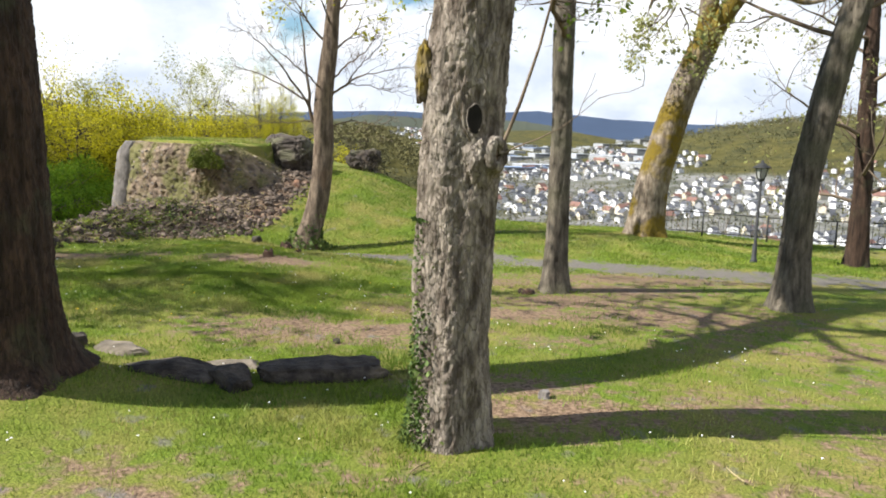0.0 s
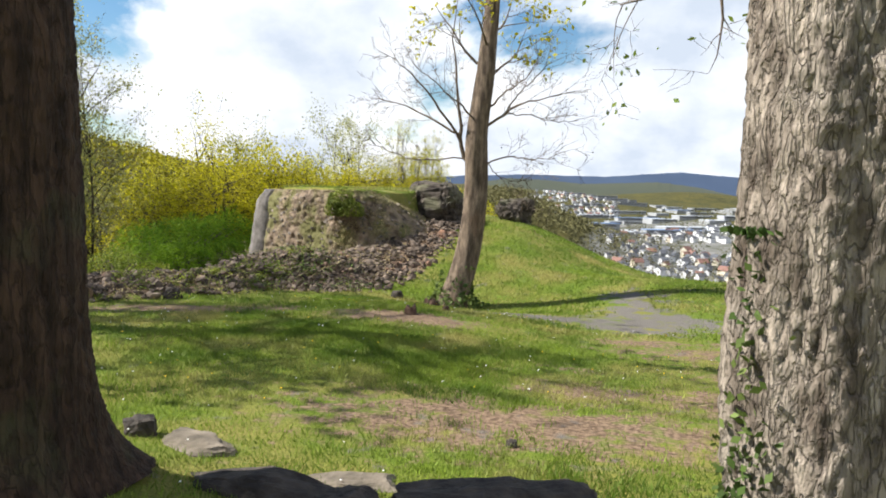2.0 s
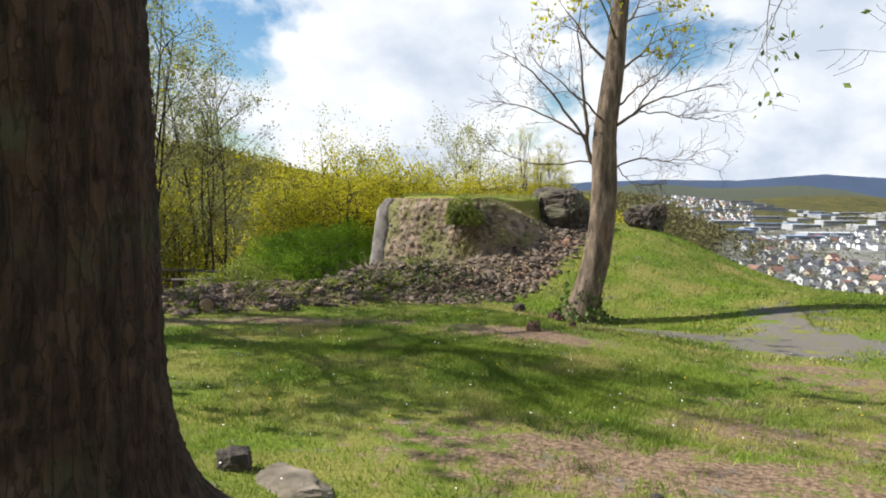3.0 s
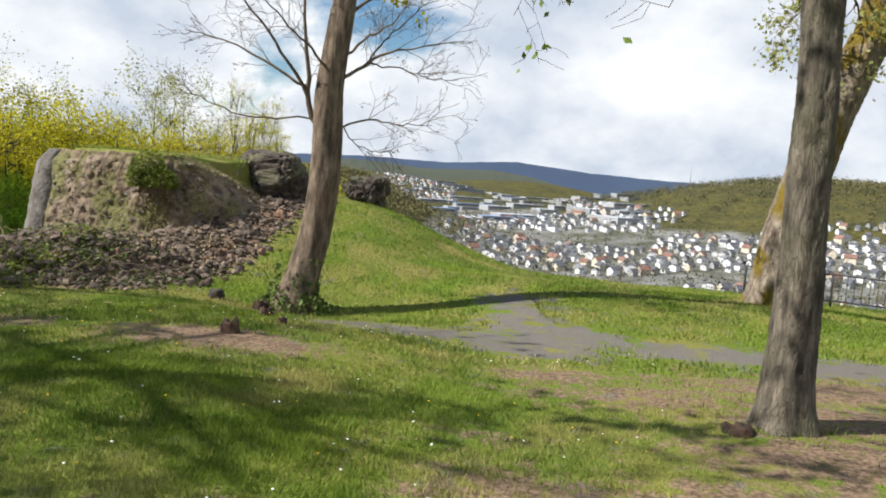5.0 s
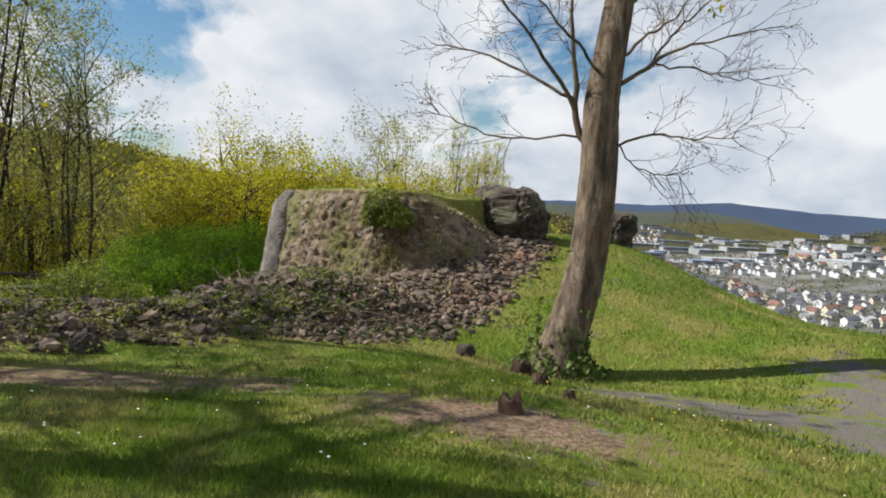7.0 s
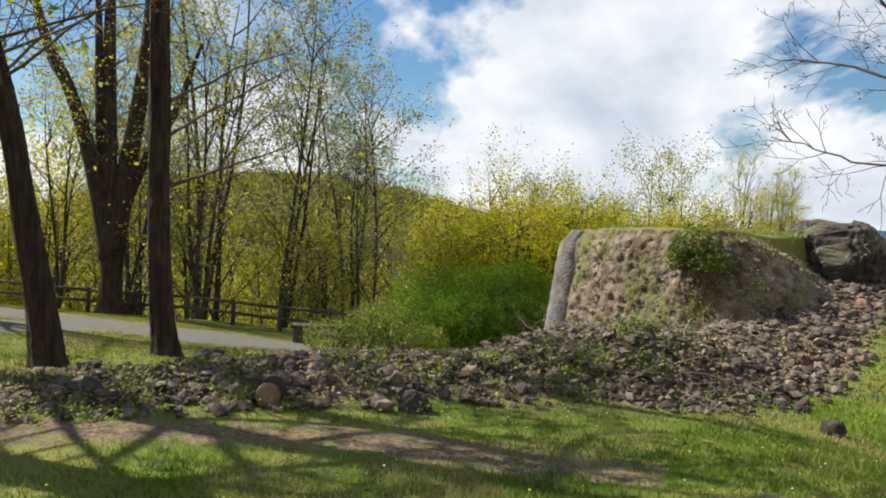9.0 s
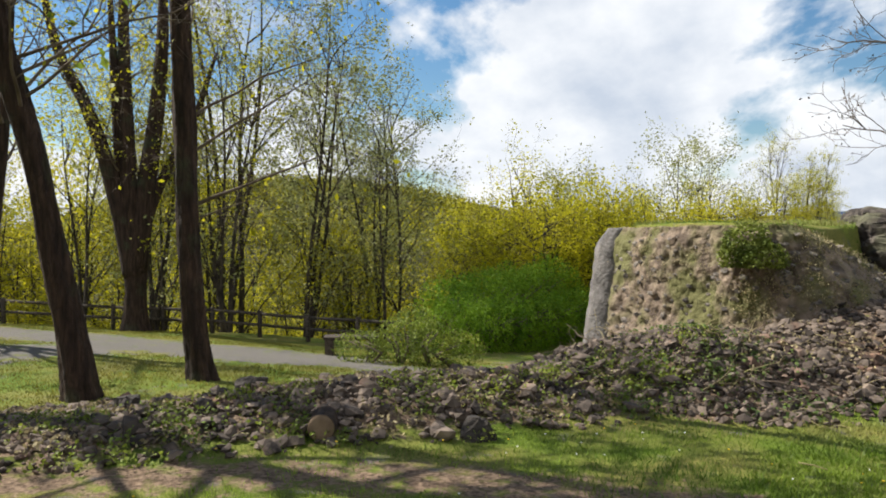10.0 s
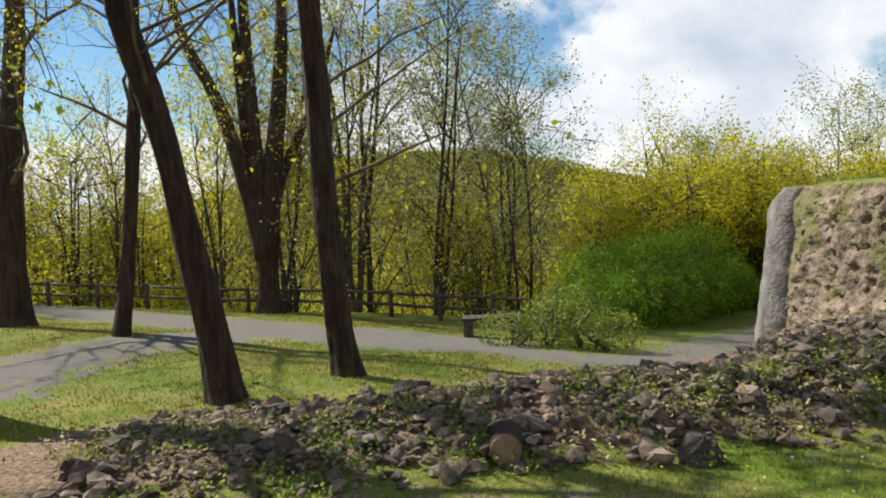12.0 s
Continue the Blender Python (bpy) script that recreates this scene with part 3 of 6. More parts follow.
# the slender maple on the slope
def tree_leaning():
    rng = np.random.RandomState(21)
    base = (-2.68, 14.55, gh(-2.68, 14.55))
    ob = thing("tree", base, "slim leaning maple with bare spring twigs and ivy at its foot", "tree")
    ax = [(-2.72, 14.52, base[2] - 0.12), (-2.49, 14.68, 0.41), (-2.38, 14.73, 1.07), (-2.33, 14.74, 1.79), (-2.34, 14.74, 2.5), (-2.27, 14.74, 3.21), (-2.19, 14.75, 3.9), (-2.1, 14.78, 5.2), (-2.05, 14.8, 6.6)]
    w = lambda p: tuple(np.array(p) - np.array(base))
    part("trunk", bark_trunk([w(p) for p in ax], [0.24, 0.215, 0.20, 0.19, 0.19, 0.17, 0.15, 0.10, 0.05], 40, 110, 0.35, 0.006, 0.02, 4), M["bark_brown"], ob)
    boughs = [([(-2.36, 14.74, 1.95), (-2.60, 14.74, 2.4), (-2.63, 14.74, 2.9), (-2.69, 14.72, 3.5), (-2.77, 14.7, 4.2), (-2.7, 14.7, 5.0)], 0.045),
              ([(-2.62, 14.72, 2.5), (-2.92, 14.6, 3.0), (-3.22, 14.5, 3.38), (-3.54, 14.42, 3.69), (-3.9, 14.4, 3.95)], 0.026),
              ([(-2.62, 14.74, 2.62), (-3.07, 14.8, 2.84), (-3.54, 14.9, 3.11), (-3.94, 14.95, 3.21), (-4.34, 15.0, 3.29)], 0.022),
              ([(-2.45, 14.74, 2.24), (-2.96, 14.7, 2.19), (-3.49, 14.65, 2.2), (-3.89, 14.6, 2.34), (-4.23, 14.6, 2.45)], 0.014),
              ([(-2.3, 14.74, 2.66), (-1.9, 14.7, 2.94), (-1.58, 14.66, 3.12), (-1.26, 14.6, 3.2), (-0.63, 14.5, 3.3)], 0.028),
              ([(-1.9, 14.7, 2.94), (-1.66, 14.76, 3.27), (-1.36, 14.85, 3.61), (-1.11, 14.9, 3.88)], 0.016),
              ([(-1.83, 14.7, 2.98), (-1.44, 14.75, 2.93), (-1.05, 14.8, 2.86), (-0.66, 14.9, 2.87)], 0.012),
              ([(-2.3, 14.74, 2.08), (-1.85, 14.7, 2.23), (-1.59, 14.66, 2.23), (-1.26, 14.6, 2.19), (-0.97, 14.55, 2.25)], 0.016),
              ([(-2.14, 14.73, 2.15), (-1.96, 14.8, 1.93), (-1.7, 14.85, 1.85), (-1.44, 14.9, 1.85)], 0.009),
              ([(-2.3, 14.7, 2.8), (-2.6, 14.3, 3.1), (-2.9, 13.9, 3.35), (-3.2, 13.6, 3.6)], 0.02),
              ([(-2.25, 14.8, 3.0), (-1.9, 15.2, 3.4), (-1.6, 15.6, 3.7), (-1.4, 15.9, 4.1)], 0.022)]
    tips_low, tips_high = [], []
    for line, r in boughs:
        mb = Mb()
        sp_ = spline([w(p) for p in line], 16)
        sp_[1:] += rng.normal(0, 0.012, (15, 3))
        mb.tube(sp_, np.linspace(r, 0.004, 16), 7, cap=False)
        for j in range(11):
            k = rng.randint(4, 15)
            d = Vector(sp_[k] - sp_[k - 1]).normalized()
            side = Vector((rng.normal(0, 0.8), rng.normal(0, 0.8), rng.normal(0.1, 0.6))).normalized()
            grow(mb, tips_low, tuple(sp_[k]), d * 0.75 + side * 0.65, rng.uniform(0.3, 0.75), 0.005, 1, rng, 0.14, 0.03, (0, 3, 2), 0.6)
        part("branch", mb, M["twig"], ob)
    for z, ang, ln_, r in ((3.5, 0.4, 1.4, 0.028), (3.7, 3.0, 1.5, 0.03), (4.0, 4.6, 1.3, 0.026), (4.3, 1.2, 1.4, 0.028), (4.6, 2.4, 1.3, 0.024), (5.0, 5.6, 1.2, 0.022), (5.5, 0.2, 1.1, 0.02), (5.9, 3.4, 1.0, 0.018)):
        mb = Mb()
        grow(mb, tips_high, w((float(np.interp(z, [3.2, 3.9, 5.2, 6.6], [-2.27, -2.19, -2.1, -2.05])), 14.77, z)), (math.cos(ang), math.sin(ang), 0.75), ln_, r, 0, rng, 0.12, 0.03, (6, 4, 2), 0.75)
        part("branch", mb, M["twig"], ob)
    lv = Mb()
    lv.leaves(scatter(tips_high, 900, 0.05, rng), 0.045, rng)
    tagged(part("leaves", lv, M["leaf_yellow"], ob, "fresh yellow-green leaves"), kind="stuff")
    bd = Mb()
    bd.leaves(scatter(tips_low, 520, 0.025, rng), 0.013, rng)
    tagged(part("seed_cluster", bd, M["bark_thin"], ob, "dark buds and dry seeds"), kind="stuff")
    iv = Mb()
    n = 700
    a, zz = rng.uniform(0, 6.28, n), rng.exponential(0.16, n)
    rr = 0.27 + 0.25 * np.exp(-zz / 0.1) * rng.uniform(0.2, 1.6, n) + rng.uniform(0, 0.04, n)
    cx = np.interp(zz, [0, 0.7], [0, 0.12])
    iv.leaves(np.stack([cx + rr * np.cos(a), rr * np.sin(a), zz + 0.02], 1), 0.04, rng)
    tagged(part("ivy", iv, M["ivy"], ob, "dark green ivy round the foot"), kind="stuff")
    return ob


def tree_big():
    rng = np.random.RandomState(5)
    base = (0.155, 4.58, gh(0.155, 4.58))
    ob = thing("tree", base, "old grey-barked maple with a knot hole and ivy", "tree")
    w = lambda p: tuple(np.array(p) - np.array(base))
    ax = [(0.155, 4.58, -0.1), (0.13, 4.58, 0.68), (0.13, 4.58, 1.24), (0.14, 4.58, 1.78), (0.17, 4.57, 2.4), (0.21, 4.57, 2.85), (0.26, 4.56, 3.8), (0.3, 4.6, 5.5)]
    trunk = part("trunk", bark_trunk([w(p) for p in ax], [0.25, 0.235, 0.235, 0.25, 0.245, 0.24, 0.22, 0.2], 120, 330, 0.22, 0.013, 0.045, 9, 6), M["bark_grey"], ob)
    # collar of the lost limb and the hole above it, seated on the bark
    co = np.empty(len(trunk.data.vertices) * 3)
    trunk.data.vertices.foreach_get("co", co)
    co = co.reshape(-1, 3) + np.array(base)

    def seat(x, z):
        near = co[(np.abs(co[:, 0] - x) < 0.03) & (np.abs(co[:, 2] - z) < 0.04)]
        return float(np.sort(near[:, 1])[:6].mean())

    def crater(x, z, wide, tall, ring_r, sink, slant, seed, push=0.0):
        y = seat(x, z)
        c = Vector(w((x, y, z)))
        n = Vector((slant, -1, 0)).normalized()
        c += n * push
        u = Vector((0, 0, 1)).cross(n).normalized()
        lip = Mb()
        pts = []
        for a in np.linspace(0, 2 * math.pi, 30):
            k = 1 + 0.16 * noise.noise(Vector((math.cos(a) * 1.5, math.sin(a) * 1.5, seed)))
            pts.append(c + u * math.cos(a) * wide * k + Vector((0, 0, 1)) * math.sin(a) * tall * k + n * 0.004)
        lip.tube(pts, [ring_r * (1 + 0.35 * noise.noise(Vector((i * 0.5, seed, 0)))) for i in range(30)], 9)
        floor_ = Mb()
        floor_.v.append(tuple(c + n * sink))
        for p in pts[:-1]:
            floor_.v.append(tuple(p + n * sink))
        floor_.f = [(0, 1 + k, 1 + (k + 1) % 29) for k in range(29)]
        return lip, floor_, c, n

    lip, disc, c, n = crater(0.215, 2.085, 0.046, 0.084, 0.006, 0.006, 0.15, 3.0)
    part("hole_rim", lip, M["bark_grey"], ob, "rounded bark lip of the hole")
    # no recess is cut; the hole's inner shade is a near-black disc
    part("hollow", disc, M["hollow"], ob, "flat near-black disc painted as the shade inside the knot hole")
    lip, disc, c, n = crater(0.31, 1.88, 0.055, 0.075, 0.032, -0.01, 0.9, 5.0, 0.06)
    part("knot", lip, M["bark_grey"], ob, "swollen bark collar of a lost limb")
    part("knot_face", disc, M["cut_wood"], ob, "weathered brown wood inside the collar")
    swell = bmesh.new()
    bmesh.ops.create_icosphere(swell, subdivisions=4, radius=1.0)
    for v in swell.verts:
        d = v.co.normalized()
        k = 1 + 0.25 * noise.noise(d * 2.5) + 0.14 * noise.noise(d * 7)
        v.co = c + Vector((d.x * 0.14, d.y * 0.11, d.z * 0.17)) * k - n * 0.12 + Vector((-0.02, 0, -0.04))
    sm_ = bpy.data.meshes.new("swelling")
    swell.to_mesh(sm_)
    swell.free()
    sm_.materials.append(M["bark_grey"])
    part("swelling", sm_, None, ob, "lumpy bark swelling under the knot")
    burr = bmesh.new()
    bmesh.ops.create_icosphere(burr, subdivisions=4, radius=1.0)
    for v in burr.verts:
        d = v.co.normalized()
        k = 1 + 0.3 * noise.noise(d * 2.2 + Vector((4, 0, 0))) + 0.15 * noise.noise(d * 6)
        v.co = Vector(w((-0.075, 4.52, 2.35))) + Vector((d.x * 0.07, d.y * 0.09, d.z * 0.19)) * k
    bu_ = bpy.data.meshes.new("burr")
    burr.to_mesh(bu_)
    burr.free()
    bu_.materials.append(M["bark_moss"])
    part("burr", bu_, None, ob, "mossy burr on the bark")
    for p, d, ln_, r in (((0.36, 4.36, 1.86), (0.42, -0.15, 1.0), 1.7, 0.013), ((0.34, 4.34, 1.86), (0.9, -0.1, 0.35), 0.7, 0.006), ((0.2, 4.33, 1.95), (-0.35, -0.5, 0.5), 0.35, 0.005)):
        mb = Mb()
        grow(mb, [], w(p), d, ln_, r, 1, rng, 0.07, 0.05, (0, 2, 1), 0.6)
        part("shoot", mb, M["twig"], ob, "thin bare water shoot")
    iv = Mb()
    n = 800
    zz = np.clip(rng.exponential(0.5, n), 0, 1.45)
    a = rng.normal(math.radians(208), 0.22 + 0.1 * np.exp(-zz), n)
    rr = 0.255 + 0.07 * np.exp(-zz / 0.15) + rng.uniform(0, 0.03, n)
    iv.leaves(np.stack([rr * np.cos(a) - 0.02, rr * np.sin(a), zz], 1), 0.018, rng)
    tagged(part("ivy", iv, M["ivy"], ob, "thin ivy climbing the bark"), kind="stuff")
    # crown above the view
    tips = []
    for j in range(5):
        mb = Mb()
        a = j * 1.26
        grow(mb, tips, w((0.3, 4.6, 4.6 + 0.15 * j)), (math.cos(a) * 0.7, math.sin(a) * 0.7, 0.9), 3.2, 0.09, 0, rng, 0.12, 0.04, (5, 3, 2))
        part("branch", mb, M["bark_thin"], ob)
    return ob


def tree_plain(name, label, ax, radii, bark, seed, limbs, leaf=None, n_leaf=0, leaf_size=0.05, sides=32, rings=90, flare=0.35, ridge=0.008, kids=(5, 4, 3), twig="twig", group="", roots=5, forks=()):
    """A tree from its trunk line; limbs are (height along the trunk, direction, length, radius)."""
    rng = np.random.RandomState(seed)
    z = gh(ax[0][0], ax[0][1])
    base = np.array((ax[0][0], ax[0][1], z))
    ob = thing("tree", tuple(base), label, "tree", group)
    pts = [np.array(p) - base for p in ax]
    pts[0] = pts[0] * np.array((1, 1, 0)) + np.array((0, 0, -0.12))
    part("trunk", bark_trunk(pts, radii, sides, rings, flare, ridge, 0.025, seed, roots), M[bark], ob)
    line = spline(pts, 200)
    tips = []
    for stem, rad in forks:
        st = [np.array(p) - base for p in stem]
        mb = Mb()
        sp = spline(st, 40)
        mb.tube(sp, np.interp(np.linspace(0, 1, 40), np.linspace(0, 1, len(rad)), rad), 14)
        part("stem", mb, M[bark], ob)
        for j in range(5):
            mb = Mb()
            k = rng.randint(14, 39)
            grow(mb, tips, tuple(sp[k]), (rng.normal(0, 1), rng.normal(0, 1), 0.6), rng.uniform(1.2, 2.6), 0.03, 0, rng, 0.13, 0.05, kids)
            part("branch", mb, M[twig], ob)
    for s, d, ln_, r in limbs:
        mb = Mb()
        grow(mb, tips, tuple(line[min(199, int(s * 199))]), d, ln_, r, 0, rng, 0.12, 0.05, kids)
        part("branch", mb, M[twig], ob)
    if leaf:
        lv = Mb()
        lv.leaves(scatter(tips, n_leaf, 0.07, rng), leaf_size, rng)
        tagged(part("leaves", lv, M[leaf], ob, "sparse young spring leaves"), kind="stuff")
    return ob


def around(rng, n, s0, s1, length, r, up=0.5):
    return [(s0 + (s1 - s0) * (i + rng.uniform(0, 0.8)) / n, (math.cos(a), math.sin(a), rng.uniform(0.5, 1.5) * up), length * rng.uniform(0.7, 1.2), r)
            for i, a in enumerate(rng.uniform(0, 6.28, n))]


tree_leaning()
tree_big()
rr_ = np.random.RandomState(77)
tree_plain("left", "massive dark-barked maple trunk with reddish peeling bark", [(-3.22, 5.16, 0), (-3.23, 5.14, 0.8), (-3.24, 5.12, 1.65), (-3.25, 5.11, 2.46), (-3.3, 5.15, 3.4), (-3.4, 5.3, 4.6), (-3.42, 5.62, 5.4), (-3.4, 6.5, 6.5), (-3.2, 7.5, 7.7)],
           [0.47, 0.445, 0.43, 0.42, 0.40, 0.36, 0.34, 0.32, 0.28], "bark_dark", 3, around(rr_, 4, 0.94, 1.0, 2.4, 0.10) + [(0.84, (0.1, 1.0, 0.1), 3.0, 0.06), (0.9, (-0.7, 0.9, 0.1), 3.2, 0.06), (0.78, (0.5, 0.9, 0.1), 2.6, 0.05), (0.95, (-1.0, 0.3, 0.3), 3.0, 0.06)], "leaf_green", 2400, 0.085, sides=110, rings=320, flare=0.35, ridge=0.014, kids=(5, 3, 2),
           forks=(([(-3.2, 7.4, 7.6), (-2.8, 7.9, 8.4), (-2.0, 8.1, 9.6), (-1.4, 8.2, 11.0)], [0.2, 0.18, 0.14, 0.05]), ([(-3.25, 7.4, 7.6), (-3.7, 7.7, 8.4), (-4.0, 7.6, 10.0), (-4.1, 7.7, 11.5)], [0.18, 0.16, 0.12, 0.04])))
tree_plain("t3", "straight grey-brown maple trunk at the gravel path", [(1.66, 10.03, 0), (1.66, 10.03, 0.75), (1.65, 10.03, 1.5), (1.65, 10.04, 2.2), (1.63, 10.05, 3.0), (1.61, 10.05, 4.2), (1.6, 10.1, 6.5)],
           [0.19, 0.15, 0.14, 0.135, 0.13, 0.12, 0.08], "bark_olive", 12, around(rr_, 6, 0.72, 1.0, 2.2, 0.05), "leaf_green", 500, 0.04, sides=56, rings=150, flare=0.45, ridge=0.008)
moss_tree = tree_plain("moss", "leaning mossy maple with a forked stem", [(4.6, 16.25, 0), (4.7, 16.25, 0.95), (4.95, 16.2, 2.15), (5.25, 16.1, 3.25), (5.6, 16.05, 4.15)],
           [0.42, 0.36, 0.33, 0.31, 0.30], "bark_moss", 15, [], "leaf_pale", 1500, 0.045, sides=64, rings=120, flare=0.35, ridge=0.012,
           forks=(([(5.5, 16.08, 3.9), (5.62, 16.1, 4.7), (5.6, 16.1, 5.6), (5.4, 16.0, 7.2), (5.1, 15.8, 9.0)], [0.22, 0.2, 0.19, 0.13, 0.05]),
                  ([(5.55, 16.06, 4.0), (5.95, 15.95, 4.75), (6.25, 15.85, 5.3), (6.6, 15.8, 6.6), (6.9, 15.7, 8.6)], [0.22, 0.2, 0.18, 0.13, 0.05]),
                  ([(6.15, 15.88, 5.05), (6.5, 15.8, 5.2), (6.95, 15.7, 5.1), (7.4, 15.5, 4.9), (7.9, 15.3, 5.0)], [0.09, 0.08, 0.07, 0.05, 0.02]),
                  ([(5.6, 16.1, 5.4), (5.2, 15.9, 5.7), (4.7, 15.6, 5.6), (4.3, 15.4, 5.1), (4.1, 15.3, 4.5)], [0.06, 0.05, 0.04, 0.03, 0.01])))
hang, rng_m, tips_m = Mb(), np.random.RandomState(61), []
o_m = moss_tree.location
for q in range(5):
    grow(hang, tips_m, (4.55 - o_m.x + 0.1 * q, 15.6 - o_m.y, 4.75 - o_m.z), (-0.5 + 0.2 * q, -0.15, -0.7 + 0.12 * q), 1.15, 0.02, 0, rng_m, 0.14, -0.02, (5, 3, 2))
part("branch", hang, M["twig"], moss_tree)
lv_m = Mb()
lv_m.leaves(scatter(tips_m, 900, 0.07, rng_m), 0.042, rng_m)
tagged(part("leaves", lv_m, M["leaf_pale"], moss_tree, "hanging spray of pale young leaves"), kind="stuff")
tree_plain("t4", "crooked maple with a fluted foot beside the lamp", [(4.62, 9.3, 0), (4.63, 9.29, 0.76), (4.64, 9.28, 1.45), (4.72, 9.25, 2.13), (4.85, 9.2, 2.95), (5.0, 9.12, 3.8), (5.2, 9.1, 5.6)],
           [0.23, 0.19, 0.18, 0.175, 0.165, 0.15, 0.1], "bark_olive", 18, around(rr_, 7, 0.74, 1.0, 2.4, 0.035), "leaf_pale", 1500, 0.04, sides=64, rings=150, flare=0.5, ridge=0.01)
tree_plain("t5", "dark twiggy tree at the plateau edge", [(7.95, 13.65, 0), (7.92, 13.67, 1.08), (7.85, 13.7, 2.64), (7.8, 13.75, 4.6), (7.8, 13.8, 6.5)],
           [0.2, 0.16, 0.14, 0.1, 0.05], "bark_dark", 25, around(rr_, 14, 0.2, 1.0, 2.3, 0.04, 0.3), "leaf_pale", 900, 0.04)
tree_plain("tA", "tall dark leaning tree beyond the stone bank", [(-10.5, 11.32, 0), (-10.55, 11.23, 0.58), (-10.62, 11.1, 1.36), (-10.69, 10.96, 2.26), (-10.78, 10.78, 3.04), (-10.84, 10.66, 3.7), (-11.0, 10.4, 6.0)],
           [0.15, 0.13, 0.125, 0.12, 0.115, 0.11, 0.06], "bark_dark", 31, around(rr_, 9, 0.55, 1.0, 2.0, 0.02, 0.5), "leaf_yellow", 500, 0.03, sides=40, rings=120)
tree_plain("tB", "dark upright tree with long bare boughs", [(-10.42, 12.68, 0), (-10.47, 12.6, 0.5), (-10.51, 12.56, 1.33), (-10.52, 12.54, 2.31), (-10.54, 12.52, 3.16), (-10.55, 12.5, 4.2), (-10.5, 12.5, 6.5)],
           [0.145, 0.125, 0.12, 0.12, 0.115, 0.10, 0.05], "bark_dark", 34,
           [(0.42, (0.75, 0.8, 0.65), 1.9, 0.026), (0.40, (0.7, 0.75, 0.2), 1.0, 0.014), (0.46, (-0.6, 0.3, 0.9), 1.6, 0.018), (0.52, (0.8, 0.5, 0.7), 1.9, 0.022), (0.6, (0.6, 0.9, 0.6), 2.0, 0.022), (0.75, (-0.6, 0.5, 0.8), 1.8, 0.02), (0.85, (0.7, -0.5, 0.9), 1.8, 0.02)],
           "leaf_yellow", 120, 0.04, sides=40, rings=120)
tree_plain("tC", "thin dark tree on the lower lawn", [(-16.05, 12.7, 0), (-15.97, 12.88, 1.1), (-15.9, 13.04, 2.86), (-15.86, 13.13, 4.18), (-15.8, 13.2, 7.0)],
           [0.12, 0.105, 0.10, 0.09, 0.05], "bark_dark", 37, around(rr_, 8, 0.4, 1.0, 2.4, 0.035, 0.4), "leaf_yellow", 1300, 0.036)
tree_plain("tD", "stout dark tree beside the gravel lane", [(-19.9, 12.4, 0), (-19.87, 12.38, 1.11), (-19.84, 12.48, 3.23), (-19.79, 12.64, 4.81), (-19.7, 12.9, 8.0)],
           [0.29, 0.23, 0.21, 0.18, 0.1], "bark_dark", 39, around(rr_, 10, 0.35, 1.0, 3.2, 0.06, 0.5), "leaf_yellow", 2400, 0.036)
FK = np.array((-21.1, 18.75, gh(-21.1, 18.75)))
fk = lambda *pts: [tuple(FK + np.array(p)) for p in pts]
tree_plain("fork", "broad many-stemmed tree at the wooden fence", fk((0, 0, 0), (0, 0, 1.0), (0.0, 0, 2.0)), [0.35, 0.27, 0.31], "bark_dark", 41, [], "leaf_yellow", 3200, 0.033, sides=48, rings=70, roots=6,
           forks=((fk((0, 0, 1.5), (-0.2, -0.25, 3.0), (-0.4, -0.6, 4.6), (-0.65, -1.0, 6.0), (-0.95, -1.55, 7.4), (-1.2, -2.0, 10)), [0.32, 0.24, 0.19, 0.15, 0.12, 0.04]),
                  (fk((0, 0, 1.7), (-0.07, -0.1, 3.3), (-0.1, -0.15, 5.2), (-0.14, -0.2, 8.0), (-0.1, -0.2, 11)), [0.3, 0.22, 0.19, 0.14, 0.05]),
                  (fk((0, 0, 1.7), (0.14, 0.22, 3.7), (0.3, 0.47, 5.9), (0.4, 0.6, 8.1), (0.4, 0.6, 11)), [0.32, 0.25, 0.2, 0.15, 0.05]),
                  (fk((0, 0, 1.9), (0.25, 0.35, 3.4), (0.5, 0.7, 4.4), (0.85, 1.2, 5.6), (1.2, 1.7, 7.5)), [0.2, 0.15, 0.12, 0.1, 0.04]),
                  (fk((0, 0, 1.9), (-0.25, -0.2, 4.0), (-0.3, -0.35, 6.5), (-0.35, -0.5, 10)), [0.2, 0.15, 0.12, 0.04])))


